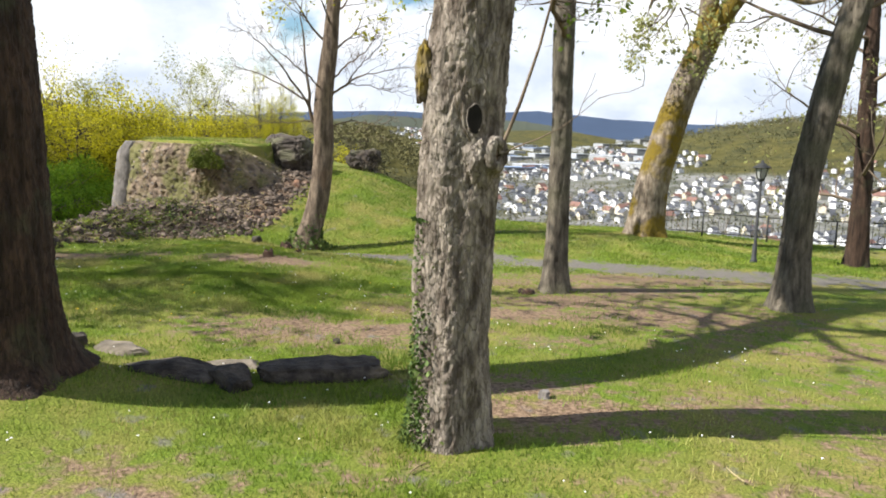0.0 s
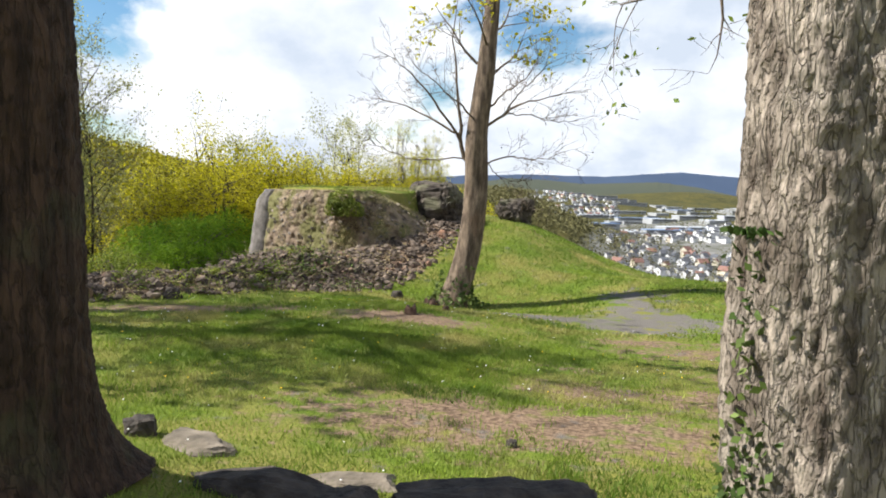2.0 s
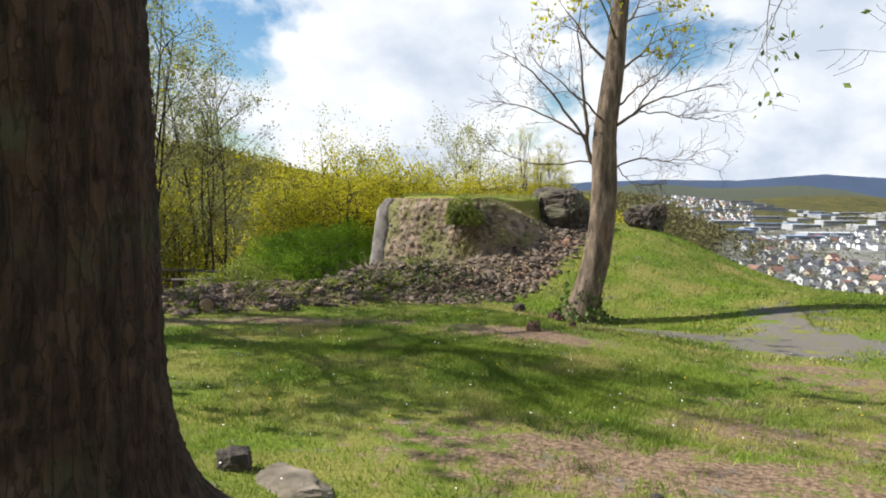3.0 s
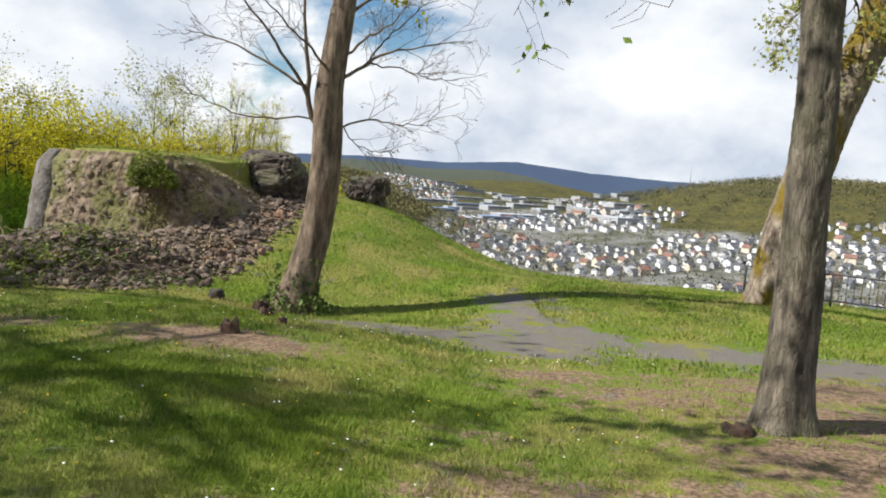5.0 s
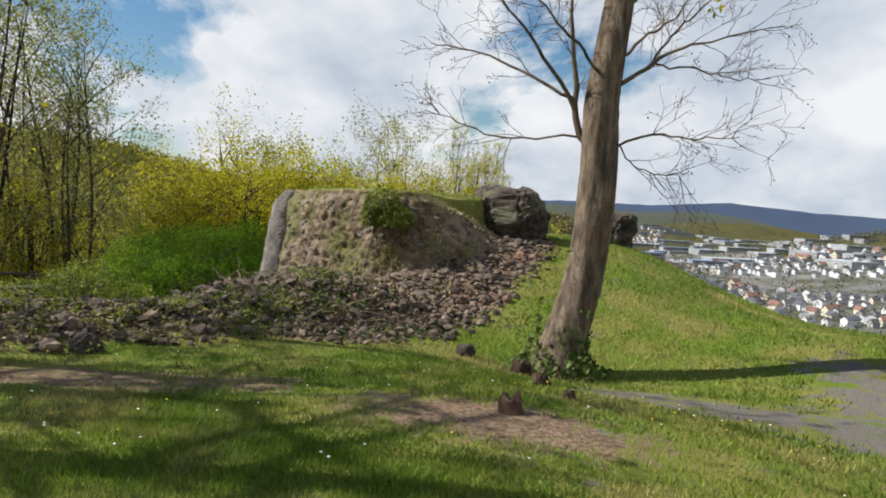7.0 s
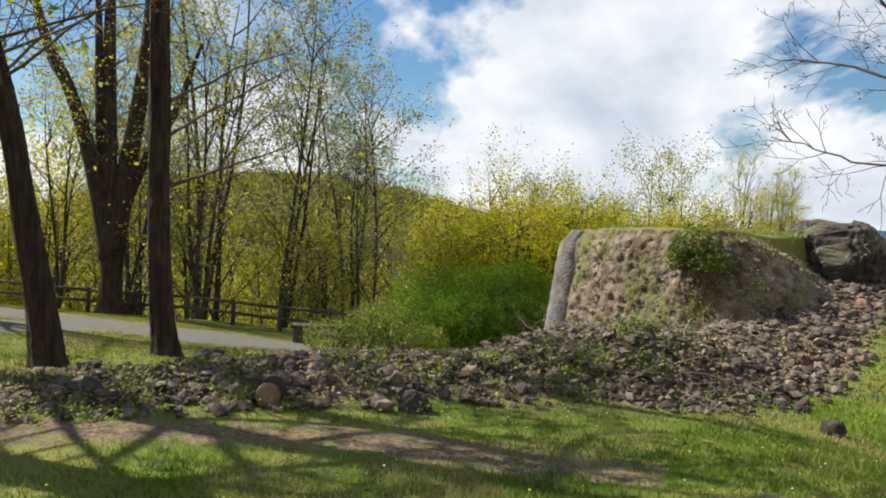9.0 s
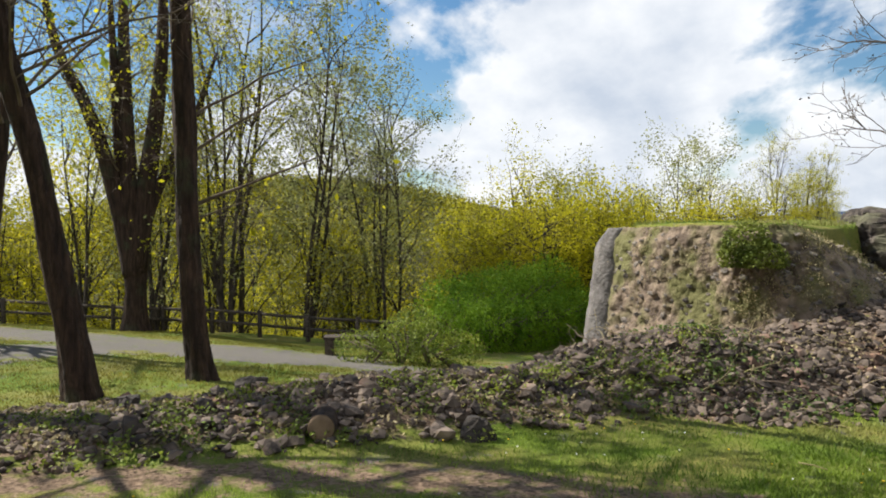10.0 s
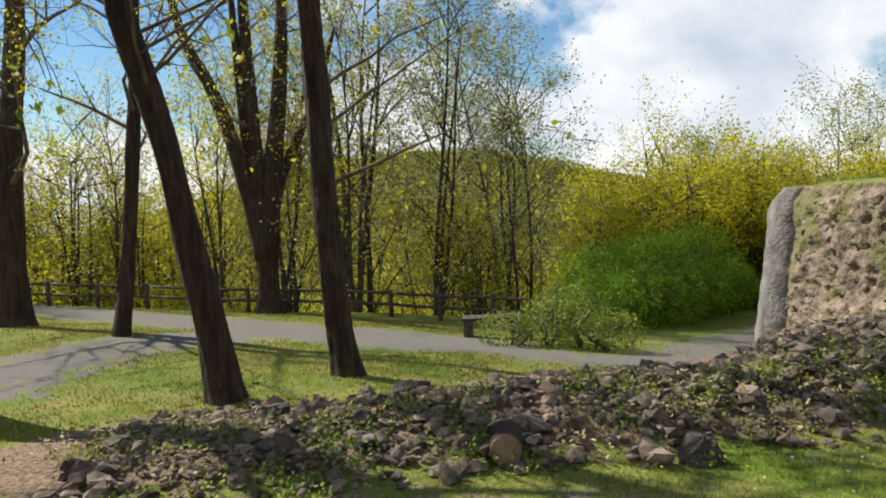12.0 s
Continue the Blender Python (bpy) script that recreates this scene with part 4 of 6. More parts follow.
# the wood beyond the fence: a few kinds, planted many times
def wood_tree(seed, tall, leaf, n_leaf, lsize, bare=False):
    rng = np.random.RandomState(seed)
    ob = thing("tree", (0, 0, 0), "slender wood tree in fresh yellow-green spring leaf" if not bare else "slender pale tree with thin spring twigs", "tree", "trees of the wood")
    mb, tips = Mb(), []
    stems = 1 + seed % 3
    for q in range(stems):
        a = rng.uniform(0, 6.28)
        lean = np.array((math.cos(a), math.sin(a))) * (0.03 + 0.09 * (stems > 1))
        ph = rng.uniform(0, 6.28)
        top = tall * rng.uniform(0.8, 1.0)
        pts = [Vector((lean[0] * z + 0.12 * math.sin(z * 0.7 + ph), lean[1] * z + 0.1 * math.cos(z * 0.6 + ph), z)) for z in np.linspace(-0.5, top, 14)]
        mb.tube(pts, np.linspace(0.085, 0.010, 14) * tall / 10, 7)
        for i in range(20 // stems + 4):
            s = rng.uniform(0.2, 0.98)
            k = min(12, int(s * 13))
            a = rng.uniform(0, 6.28)
            grow(mb, tips, tuple(pts[k]), (math.cos(a), math.sin(a), rng.uniform(0.7, 2.0)), tall * 0.34 * (1.15 - s * 0.6), 0.022, 1, rng, 0.13, 0.05, (0, 4, 3), 0.6)
    part("trunk", mb, M["bark_wood"], ob)
    lv = Mb()
    lv.leaves(scatter(tips, n_leaf, 0.13, rng), lsize, rng, 0.3)
    tagged(part("crown", lv, M[leaf], ob), kind="stuff")
    return ob


def thicket(seed, tall, n_leaf):
    """A many-stemmed young tree, in leaf from near the ground in loose level layers."""
    rng = np.random.RandomState(seed)
    ob = thing("tree", (0, 0, 0), "young hornbeam leafy to the ground in yellow-green layers", "tree", "undergrowth of the wood")
    mb, tips = Mb(), []
    for q in range(4):
        a = rng.uniform(0, 6.28)
        lean = rng.uniform(0.05, 0.2)
        pts = [Vector((math.cos(a) * lean * z + 0.08 * math.sin(z + q), math.sin(a) * lean * z + 0.08 * math.cos(1.3 * z + q), z)) for z in np.linspace(-0.4, tall * rng.uniform(0.7, 0.95), 9)]
        mb.tube(pts, np.linspace(0.05, 0.008, 9), 5)
        for i in range(13):
            k = rng.randint(1, 9)
            b_ = rng.uniform(0, 6.28)
            grow(mb, tips, tuple(pts[k]), (math.cos(b_), math.sin(b_), rng.uniform(0.0, 0.8)), rng.uniform(0.7, 1.5), 0.012, 1, rng, 0.12, 0.0, (0, 3, 2), 0.6)
    part("trunk", mb, M["bark_wood"], ob)
    lv = Mb()
    lv.leaves(scatter(tips, n_leaf, 0.12, rng) * np.array((1, 1, 0.97)), 0.036, rng, 0.45)
    tagged(part("crown", lv, M["leaf_yellow"], ob), kind="stuff")
    return ob


TALL = (8.5, 9.5, 7.0, 9.5, 8.5, 6.0, 5.0, 4.2)
KINDS = [wood_tree(101, 8.5, "leaf_yellow", 3400, 0.04), wood_tree(102, 9.5, "leaf_yellow", 3000, 0.04), wood_tree(103, 7.0, "leaf_yellow", 4600, 0.042),
         wood_tree(104, 9.5, "leaf_pale", 8500, 0.042, True), wood_tree(105, 8.5, "leaf_pale", 2000, 0.045, True), wood_tree(106, 6.0, "leaf_green", 2000, 0.06),
         thicket(107, 5.0, 6000), thicket(108, 4.2, 5400)]
WOOD_AZ = (-80, -50, -43.5, -40, -37.4, -33, -28.2, -24.3, -22.1, -17.9, -13.3, -10.5, -8.8, -7.3, 0)  # the wood's outline as seen from the lawn
WOOD_EL = (24, 22, 14.5, 12, 10.3, 6.7, 7.3, 5.6, 5.2, 6.5, 6.4, 3.6, 3.4, 2.0, 1.0)


BRUSH_AZ, BRUSH_EL = (-80, -45, -38, -33, -28, -20, -13, -7), (8, 7, 6.0, 5.4, 5.4, 4.6, 3.4, 1.6)  # the same for the undergrowth


def under_outline(x, y, low=False):
    """Height above the ground up to which a tree may rise at a place."""
    dx, dy = x + 3.2, y - 7.2
    az = math.degrees(math.atan2(dx, dy))
    el = float(np.interp(az, BRUSH_AZ, BRUSH_EL) if low else np.interp(az, WOOD_AZ, WOOD_EL))
    return math.hypot(dx, dy) * math.tan(math.radians(el)) + 1.4 - gh(x, y)


rng_w = np.random.RandomState(9)
skyline = [(-11.8, 33.4, 3, 1.0), (-9.4, 32.0, 3, 1.0), (-8.4, 32.3, 4, 0.98), (-6.4, 33.2, 6, 1.0), (-15.6, 31.0, 0, 1.0), (-14.6, 32.4, 3, 0.95), (-13.2, 32.6, 0, 0.9), (-17.6, 25.6, 4, 1.0), (-18.8, 25.9, 3, 1.0),
           (-20.4, 26.5, 3, 0.95), (-16.9, 28.6, 1, 0.85), (-10.6, 33.5, 1, 0.8), (-12.6, 30.5, 0, 0.85), (-19.5, 23.4, 3, 1.05), (-22.5, 23.0, 3, 1.0), (-17.0, 24.0, 4, 0.9)]
spots = [(x, y) for x, y, k, f in skyline]
planted = [(x, y, k, f * under_outline(x, y) / TALL[k]) for x, y, k, f in skyline]
for i in range(5000):
    u, v = rng_w.uniform(-42, 24), rng_w.uniform(0.8, 28)  # along and beyond the fence line
    x, y = -17.5 + u * 0.8 - v * 0.6, 21.5 + u * 0.6 + v * 0.8
    if x > -5.5 or (x > -15.5 and y < 27.5):
        continue
    gap = (1.9 if v < 2.5 else 1.1) + 0.03 * v
    if any((x - a) ** 2 + (y - b) ** 2 < gap * gap for a, b in spots):
        continue
    spots.append((x, y))
    low = v > 2.5 and rng_w.uniform() < 0.68 + 0.2 * (x > -16)
    if low:
        k, s = rng_w.choice([6, 7, 2]), rng_w.uniform(1.1, 2.0)
    else:
        k, s = rng_w.choice(6, p=[0.3, 0.27, 0.14, 0.14, 0.1, 0.05]), rng_w.uniform(0.8, 1.15)
    top = under_outline(x, y, low) * (rng_w.uniform(0.75, 1.0) if low else rng_w.uniform(0.7, 1.0))
    planted.append((x, y, k, max(0.35, min(s, top / TALL[k]))))
    if len(spots) >= 300:
        break
for i in range(46):  # the wood's edge behind the bastion
    x, y = rng_w.uniform(-17.5, -6.0), rng_w.uniform(28.5, 36.0)
    k = rng_w.choice([6, 7, 2])
    planted.append((x, y, k, max(0.35, under_outline(x, y, True) * rng_w.uniform(0.8, 1.05) / TALL[k])))
for x, y, k, s in planted:
    ob = copy_thing(KINDS[k], pose(x, y, gh(x, y) - 0.05, 0, 0, rng_w.uniform(0, 360)))
    ob.scale = (s, s, s)
for i, ob in enumerate(KINDS):
    ob.matrix_basis = pose(-29 - 2.3 * i, 33 + 1.5 * i, gh(-29 - 2.3 * i, 33 + 1.5 * i), 0, 0, 40 * i)
# two more trees west of the walk, whose crowns shade the lawn
for k, (x, y) in enumerate(((-10.0, 8.7), (-12.2, 9.6))):
    tree_plain("shade", "tall maple in young leaf beside the walk", [(x, y, 0), (x + 0.05, y, 1.5), (x, y + 0.1, 3.2), (x + 0.1, y, 5.5), (x, y, 8.0)], [0.24, 0.2, 0.18, 0.13, 0.05], "bark_dark", 301 + k,
               around(rr_, 13, 0.45, 1.0, 3.0, 0.06, 0.5), "leaf_green", 1300, 0.08, kids=(6, 4, 3))


# ---- stones ----
def stone_mesh(name, seed, mat, flat=0.7, chips=7, sub=2):
    """A broken stone: a ball with random planes cut off."""
    bm = bmesh.new()
    bmesh.ops.create_icosphere(bm, subdivisions=sub, radius=0.5)
    r = np.random.RandomState(seed)
    for v in bm.verts:
        v.co = Vector((v.co.x * r.uniform(0.98, 1.02), v.co.y, v.co.z))
    for i in range(chips):
        n = Vector(r.normal(0, 1, 3)).normalized()
        d = r.uniform(0.2, 0.38)
        for v in bm.verts:
            over = v.co.dot(n) - d
            if over > 0:
                v.co -= n * over
    for v in bm.verts:
        v.co.z *= flat
        v.co += v.co.normalized() * 0.03 * noise.noise(v.co * 7 + Vector((seed, 0, 0)))
    me_ = bpy.data.meshes.new(name)
    bm.to_mesh(me_)
    bm.free()
    me_.materials.append(mat)
    return me_


def joined(meshes, places, name, mat):
    """Many stones in one mesh: places are (mesh number, matrix)."""
    vs, fs, base = [], [], 0
    for k, m in places:
        src = meshes[k]
        co = np.empty(len(src.vertices) * 3)
        src.vertices.foreach_get("co", co)
        a = np.array(m)
        co = co.reshape(-1, 3) @ a[:3, :3].T + a[:3, 3]
        vs.append(co)
        fs.extend(tuple(base + i for i in p.vertices) for p in src.polygons)
        base += len(co)
    out = bpy.data.meshes.new(name)
    out.from_pydata(np.vstack(vs).tolist(), [], fs)
    out.materials.append(mat)
    return out


def put_under(child, parent):
    child.parent = parent
    child.matrix_parent_inverse = parent.matrix_basis.inverted()
    return child


STONES = [stone_mesh("stone", 40 + i, M["rubble"], rr_.uniform(0.5, 0.85), 8, 1) for i in range(10)]
rng_r = np.random.RandomState(14)
bank = thing("stone_bank", (-7.0, 12.5, 0.2), "long bank of loose brown and grey rubble stones", "rubble", kind="structure")
near_st, rest = [], []


def along(pts, s):
    p = np.array(pts, float)
    ln_ = np.hypot(*np.diff(p, axis=0).T)
    c = np.concatenate([[0], np.cumsum(ln_)])
    s = s * c[-1]
    k = min(int(np.searchsorted(c, s, "right")) - 1, len(ln_) - 1)
    t = (s - c[k]) / ln_[k]
    d = (p[k + 1] - p[k]) / ln_[k]
    return p[k] + (p[k + 1] - p[k]) * t, d


for i in range(18500):
    if i % 4 == 0:
        (p, d), wd = along(RUBBLE_FAR, rng_r.uniform(0, 1)), 0.75
    else:
        (p, d), wd = along(RUBBLE, rng_r.uniform(0, 1)), 0.62
    if rng_r.uniform() < 0.42:
        x, y = rng_r.uniform(-7.9, -3.1), rng_r.uniform(13.6, 20.2)
        if float(apron(x, y)) < rng_r.uniform(-0.25, 0.25):
            continue
    else:
        off = rng_r.normal(0, wd)
        if abs(off) > 1.25:
            continue
        x, y = p[0] - d[1] * off, p[1] + d[0] * off
    sz = float(np.clip(rng_r.lognormal(-2.58, 0.44), 0.04, 0.22))
    m = pose(x, y, gh(x, y) + sz * 0.16, rng_r.uniform(-35, 35), rng_r.uniform(-35, 35), rng_r.uniform(0, 360)) @ Matrix.Diagonal((sz * rng_r.uniform(0.8, 1.5), sz, sz, 1))
    k = rng_r.randint(0, 10)
    if sz > 0.125 and -9.5 < x < -5.4 and len(near_st) < 290:
        near_st.append((k, m))
    else:
        rest.append((k, m))
for k, m in near_st:
    ob = put_under(new("stone", STONES[k]), bank)
    ob.matrix_basis = m
pile = new("rubble_stones", joined(STONES, rest, "rubble_stones", M["rubble"]))
tagged(pile, "loose broken rubble stones heaped along the bank", "rubble", kind="stuff")


# ---- the bastion wall ----
def wall_mesh():
    """The eroded core of a rounded bastion wall: lumpy, battered, closed above by its broken top."""
    mb = Mb()
    line = spline(WALL, 200)
    nu, nv = 190, 64
    for i in range(nu):
        s = i / (nu - 1)
        k = min(198, int(s * 199))
        p, d = line[k], line[min(k + 1, 199)] - line[max(k - 1, 0)]
        d = d / np.hypot(*d[:2])
        n = np.array((d[1], -d[0]))
        g0 = gh(p[0] + n[0] * 0.6, p[1] + n[1] * 0.6) - 0.5
        topz = 1.66 - 0.5 * float(smooth(0.58, 0.95, s)) + 0.035 * noise.noise(Vector((s * 20, 0, 3)))
        for j in range(nv):
            t = j / (nv - 1)
            z = g0 + (topz - g0) * t
            q = Vector((s * 9, z * 1.6, 2.0))
            hole = (0.10 * noise.noise(q) + 0.035 * noise.noise(q * 2.7)) + (0.03 * noise.noise(q * 6.1) + 0.028 * noise.noise(q * 13) + (0.16 + 0.3 * math.exp(-(s / 0.12) ** 2)) * max(0.0, noise.noise(q * 7.3) - 0.28)) * (1 - 0.2 * float(smooth(0.5, 0.65, s)))
            dish = 0.22 * math.exp(-((s - 0.33) / 0.16) ** 2) * math.sin(t * 3.0)
            out = 0.36 * (1 - t) ** 1.3 + 0.85 * float(smooth(0.5, 0.75, s)) * (1 - t) - 0.12 * float(smooth(0.9, 1.0, t))
            out -= (hole + dish) * float(smooth(0.0, 0.05, s))
            mb.v.append((p[0] + n[0] * out, p[1] + n[1] * out, z))
    for i in range(nu - 1):
        for j in range(nv - 1):
            k = i * nv + j
            mb.f.append((k, k + nv, k + nv + 1, k + 1))
    base = len(mb.v)
    for i in range(nu):
        t = mb.v[i * nv + nv - 1]
        to = np.array((-6.4, 20.2)) - np.array(t[:2])
        to = to / np.hypot(*to)
        mb.v.append((t[0] + to[0] * 0.6, t[1] + to[1] * 0.6, t[2] - 0.03))
    for i in range(nu - 1):
        mb.f.append((i * nv + nv - 1, (i + 1) * nv + nv - 1, base + i + 1, base + i))
    return mb


bastion = thing("wall_ruin", (-6.2, 20.0, -0.6), "broken bastion wall of rough stone with an eroded earthy core", "wall", kind="structure")


put_under(part("core", wall_mesh(), M["wall_core"]), bastion)
# dressed end of the wall, battered and rounded at its top
end = Mb()
for i in range(60):
    t = i / 59
    z = -1.1 + 2.76 * t
    inset = 0.28 * t + 0.2 * float(smooth(0.86, 1.0, t)) ** 2
    for x, y in ((-8.90 + inset, 19.75), (-8.78 + inset, 19.22 + 0.28 * t), (-8.56 + inset * 0.7, 18.95 + 0.45 * t), (-8.12 + inset * 0.3, 18.98 + 0.38 * t), (-7.9, 19.75), (-8.3, 20.9)):
        q = Vector((x * 3.0, y * 3.0, z * 5.0))
        end.v.append((x + 0.022 * noise.noise(q) + 0.012 * noise.noise(q * 3), y + 0.022 * noise.noise(q + Vector((9, 0, 0))) + 0.012 * noise.noise(q * 3.3), z))
for i in range(59):
    for k in range(6):
        c = i * 6 + k
        e = i * 6 + (k + 1) % 6
        end.f.append((c, e, e + 6, c + 6))
end.f.append(tuple(59 * 6 + k for k in range(6)))
put_under(part("end_face", end, M["wall_face"], label="smooth grey mortared end of the wall"), bastion)

WSTONES = [stone_mesh("core_stone", 70 + i, M["wall_stone"], rr_.uniform(0.45, 0.8), 8, 1) for i in range(6)]
rng_s = np.random.RandomState(3)
wall_eval = wall_mesh().v
for i in range(300):
    s = rng_s.uniform(0.02, 0.9) ** 1.5
    j = rng_s.randint(8, 61)
    v = wall_eval[int(s * 189) * 64 + j]
    sz = rng_s.uniform(0.05, 0.13)
    ob = new("stone", WSTONES[i % 6])
    ob.parent = bastion
    ob.matrix_parent_inverse = bastion.matrix_basis.inverted()
    ob.matrix_basis = pose(v[0], v[1] + 0.0, v[2], rng_s.uniform(60, 110), rng_s.uniform(-15, 15), rng_s.uniform(-20, 20)) @ Matrix.Diagonal((sz * 1.5, sz, sz, 1))


def ruin_block(name, label, at, size, seed, overhang):
    """A leaning remnant of masonry: a craggy core with broken courses of stone standing proud."""
    ob = thing(name, at, label, "ruin", "masonry remnants on the mound")
    bm = bmesh.new()
    bmesh.ops.create_icosphere(bm, subdivisions=5, radius=0.5)
    for v in bm.verts:
        c = v.co * 1.0
        m_ = max(abs(c.x), abs(c.y), abs(c.z))
        c = c * (0.42 + 0.58 * (0.5 / m_) * 0.88)
        t = c.z + 0.5
        c.x = c.x * size[0] - overhang * size[0] * max(0, t) * (1 if c.x < 0 else 0.1)
        c.y, c.z = c.y * size[1], (c.z + 0.45) * size[2]
        q = c * 3.1 + Vector((seed, 0, 0))
        c += v.co.normalized() * (0.20 * noise.noise(q * 0.6) + 0.09 * noise.noise(q * 1.9) + 0.055 * noise.noise(q * 4.7) + 0.03 * noise.noise(q * 9.5))
        v.co = c
    me_ = bpy.data.meshes.new("core")
    bm.to_mesh(me_)
    bm.free()
    me_.materials.append(M["ruin"])
    part("core", me_, None, ob)
    r = np.random.RandomState(seed)
    vs = [v.co.copy() for v in me_.vertices]
    for i in range(24):
        c = vs[r.randint(len(vs))]
        if c.z < 0.05:
            continue
        st = new("stone", RST[i % 5])
        st.parent = ob
        sz = r.uniform(0.06, 0.13)
        st.matrix_basis = pose(*c, r.uniform(-15, 15), r.uniform(-20, 10), r.uniform(0, 360)) @ Matrix.Diagonal((sz * 1.2, sz, sz, 1))
    return ob


RST = [stone_mesh("ruin_stone", 90 + i, M["ruin"], 0.55, 8, 1) for i in range(5)]
ruin_block("masonry_ruin", "dark craggy block of overhanging ruined masonry", (-3.98, 20.4, 0.5), (1.15, 1.0, 1.44), 5, 0.42)
ruin_block("masonry_ruin", "small dark stump of ruined masonry on the ridge", (-2.25, 22.1, 0.62), (0.85, 0.8, 1.0), 11, 0.1)


# ---- hedge, fence, bench ----
def leafy(name, label, category, at, blobs, mat, n, size, seed, kind=""):
    """A shrub: stems inside, leaves over uneven rounded masses given as (x, y, z, radii)."""
    rng = np.random.RandomState(seed)
    ob = thing(name, at, label, category, "", kind)
    st = Mb()
    pts = []
    weight = np.array([b[3] * b[4] + b[3] * b[5] for b in blobs])
    pick = rng.choice(len(blobs), n, p=weight / weight.sum())
    for k, (x, y, z, a, b, c) in enumerate(blobs):
        cnt = int((pick == k).sum())
        d = rng.normal(size=(cnt, 3))
        d /= np.linalg.norm(d, axis=1)[:, None]
        lump = np.array([1 + 0.22 * noise.noise(Vector(q) * 2.6 + Vector((k * 3.1, seed, 0))) + 0.14 * noise.noise(Vector(q) * 6 + Vector((k, 0, 0))) for q in d])
        rad = lump * rng.uniform(0.72, 1.05, cnt)
        q = d * rad[:, None] * np.array((a, b, c)) + np.array((x, y, z))
        pts.append(q[q[:, 2] > (-0.9 if name == "hedge" else 0.0)])
        for j in range(4):
            tip = Vector((x + rng.normal(0, a * 0.4), y + rng.normal(0, b * 0.4), z + c * 0.4))
            st.tube([Vector((x * 0.9, y * 0.9, -0.1)), tip * 0.6, tip], [0.03, 0.02, 0.008], 5)
    part("woody_base", st, M["bark_thin"], ob)
    lv = Mb()
    lv.leaves(np.vstack(pts), size, rng)
    tagged(part("foliage", lv, mat, ob), kind="stuff")
    return ob


hz = gh(-13.0, 22.0)
blobs = []
for i in range(15):
    s = i / 14
    x, y = 0.0 + 0.75 * s, -1.2 + 9.0 * s
    dz = gh(-13.0 + x, 22.0 + y) - hz
    blobs.append((x + 0.25, y, 0.50 + dz + 0.30 * s + 0.08 * math.sin(i * 2.1), 0.62, 0.66, 0.72 + 0.2 * s))
    if i > 1:
        blobs.append((x - 0.75, y + 0.3, 0.85 + dz + 0.75 * s + 0.10 * math.sin(i * 1.3 + 1), 0.85, 0.75, 0.85 + 0.3 * s))
leafy("hedge", "wide dense green spreading juniper hedge", "hedge", (-13.0, 22.0, hz), blobs, M["hedge"], 66000, 0.034, 51)
leafy("bush", "loose light green shrub beside the lane", "bush", (-11.0, 17.3, gh(-11.0, 17.3)),
      [(-0.8, -0.3, 0.26, 0.45, 0.4, 0.34), (-0.25, 0.1, 0.34, 0.5, 0.45, 0.44), (0.3, 0.3, 0.36, 0.5, 0.45, 0.44), (0.75, 0.5, 0.24, 0.4, 0.4, 0.32), (-0.4, 0.7, 0.42, 0.5, 0.45, 0.5)], M["weed"], 8000, 0.023, 52)
leafy("shrub", "small bright shrub growing from the wall top", "bush", (-5.6, 17.38, 1.10), [(0, 0, 0.3, 0.3, 0.3, 0.3), (0.2, -0.08, 0.12, 0.3, 0.26, 0.24), (-0.15, -0.05, 0.15, 0.2, 0.2, 0.2)], M["shrub"], 5200, 0.022, 53)


def fence():
    ob = thing("wooden_fence", (-18.0, 20.8, gh(-18, 20.8)), "low weathered wooden post and rail fence", "fence")
    line = [(-33.5, 9.5), (-29.5, 13.2), (-26.0, 16.0), (-22.2, 18.9), (-19.8, 20.0), (-17.6, 20.6), (-15.4, 21.0), (-13.9, 21.2)]
    o = np.array(ob.location)
    posts = []
    for s in np.linspace(0, 1, 17):
        p, d = along(line, float(s))
        z = gh(*p)
        posts.append(np.array((p[0], p[1], z)) - o)
        mb = Mb()
        mb.tube([posts[-1] + np.array((0, 0, v)) for v in (-0.2, 0.3, 0.68, 0.7)], [0.06, 0.06, 0.058, 0.04], 9)
        part("post", mb, M["wood"], ob)
    for a, b in zip(posts, posts[1:]):
        for hgt in (0.33, 0.62):
            mb = Mb()
            mid = (a + b) / 2 + np.array((0.02, 0.03, hgt - 0.015))
            mb.tube([a + np.array((0, 0, hgt)), mid, b + np.array((0, 0, hgt))], [0.042, 0.04, 0.042], 8)
            part("rail", mb, M["wood"], ob)
    return ob


fence()


def bench():
    at = (-12.9, 18.0, gh(-12.9, 18.0))
    ob = thing("bench", at, "old low wooden plank bench on timber blocks", "bench")
    m = Matrix.Rotation(radians(40), 3, "Z")
    for k in (-0.42, 0.42):
        mb = Mb()
        mb.box(m @ Vector((k, 0, 0.16)), (0.16, 0.40, 0.36), m)
        part("support", mb, M["wood"], ob, soft=False)
    for k in (-0.15, 0, 0.15):
        mb = Mb()
        mb.box(m @ Vector((0, k, 0.365)), (1.05, 0.13, 0.05), m)
        part("plank", mb, M["wood"], ob, soft=False)
    return ob


bench()


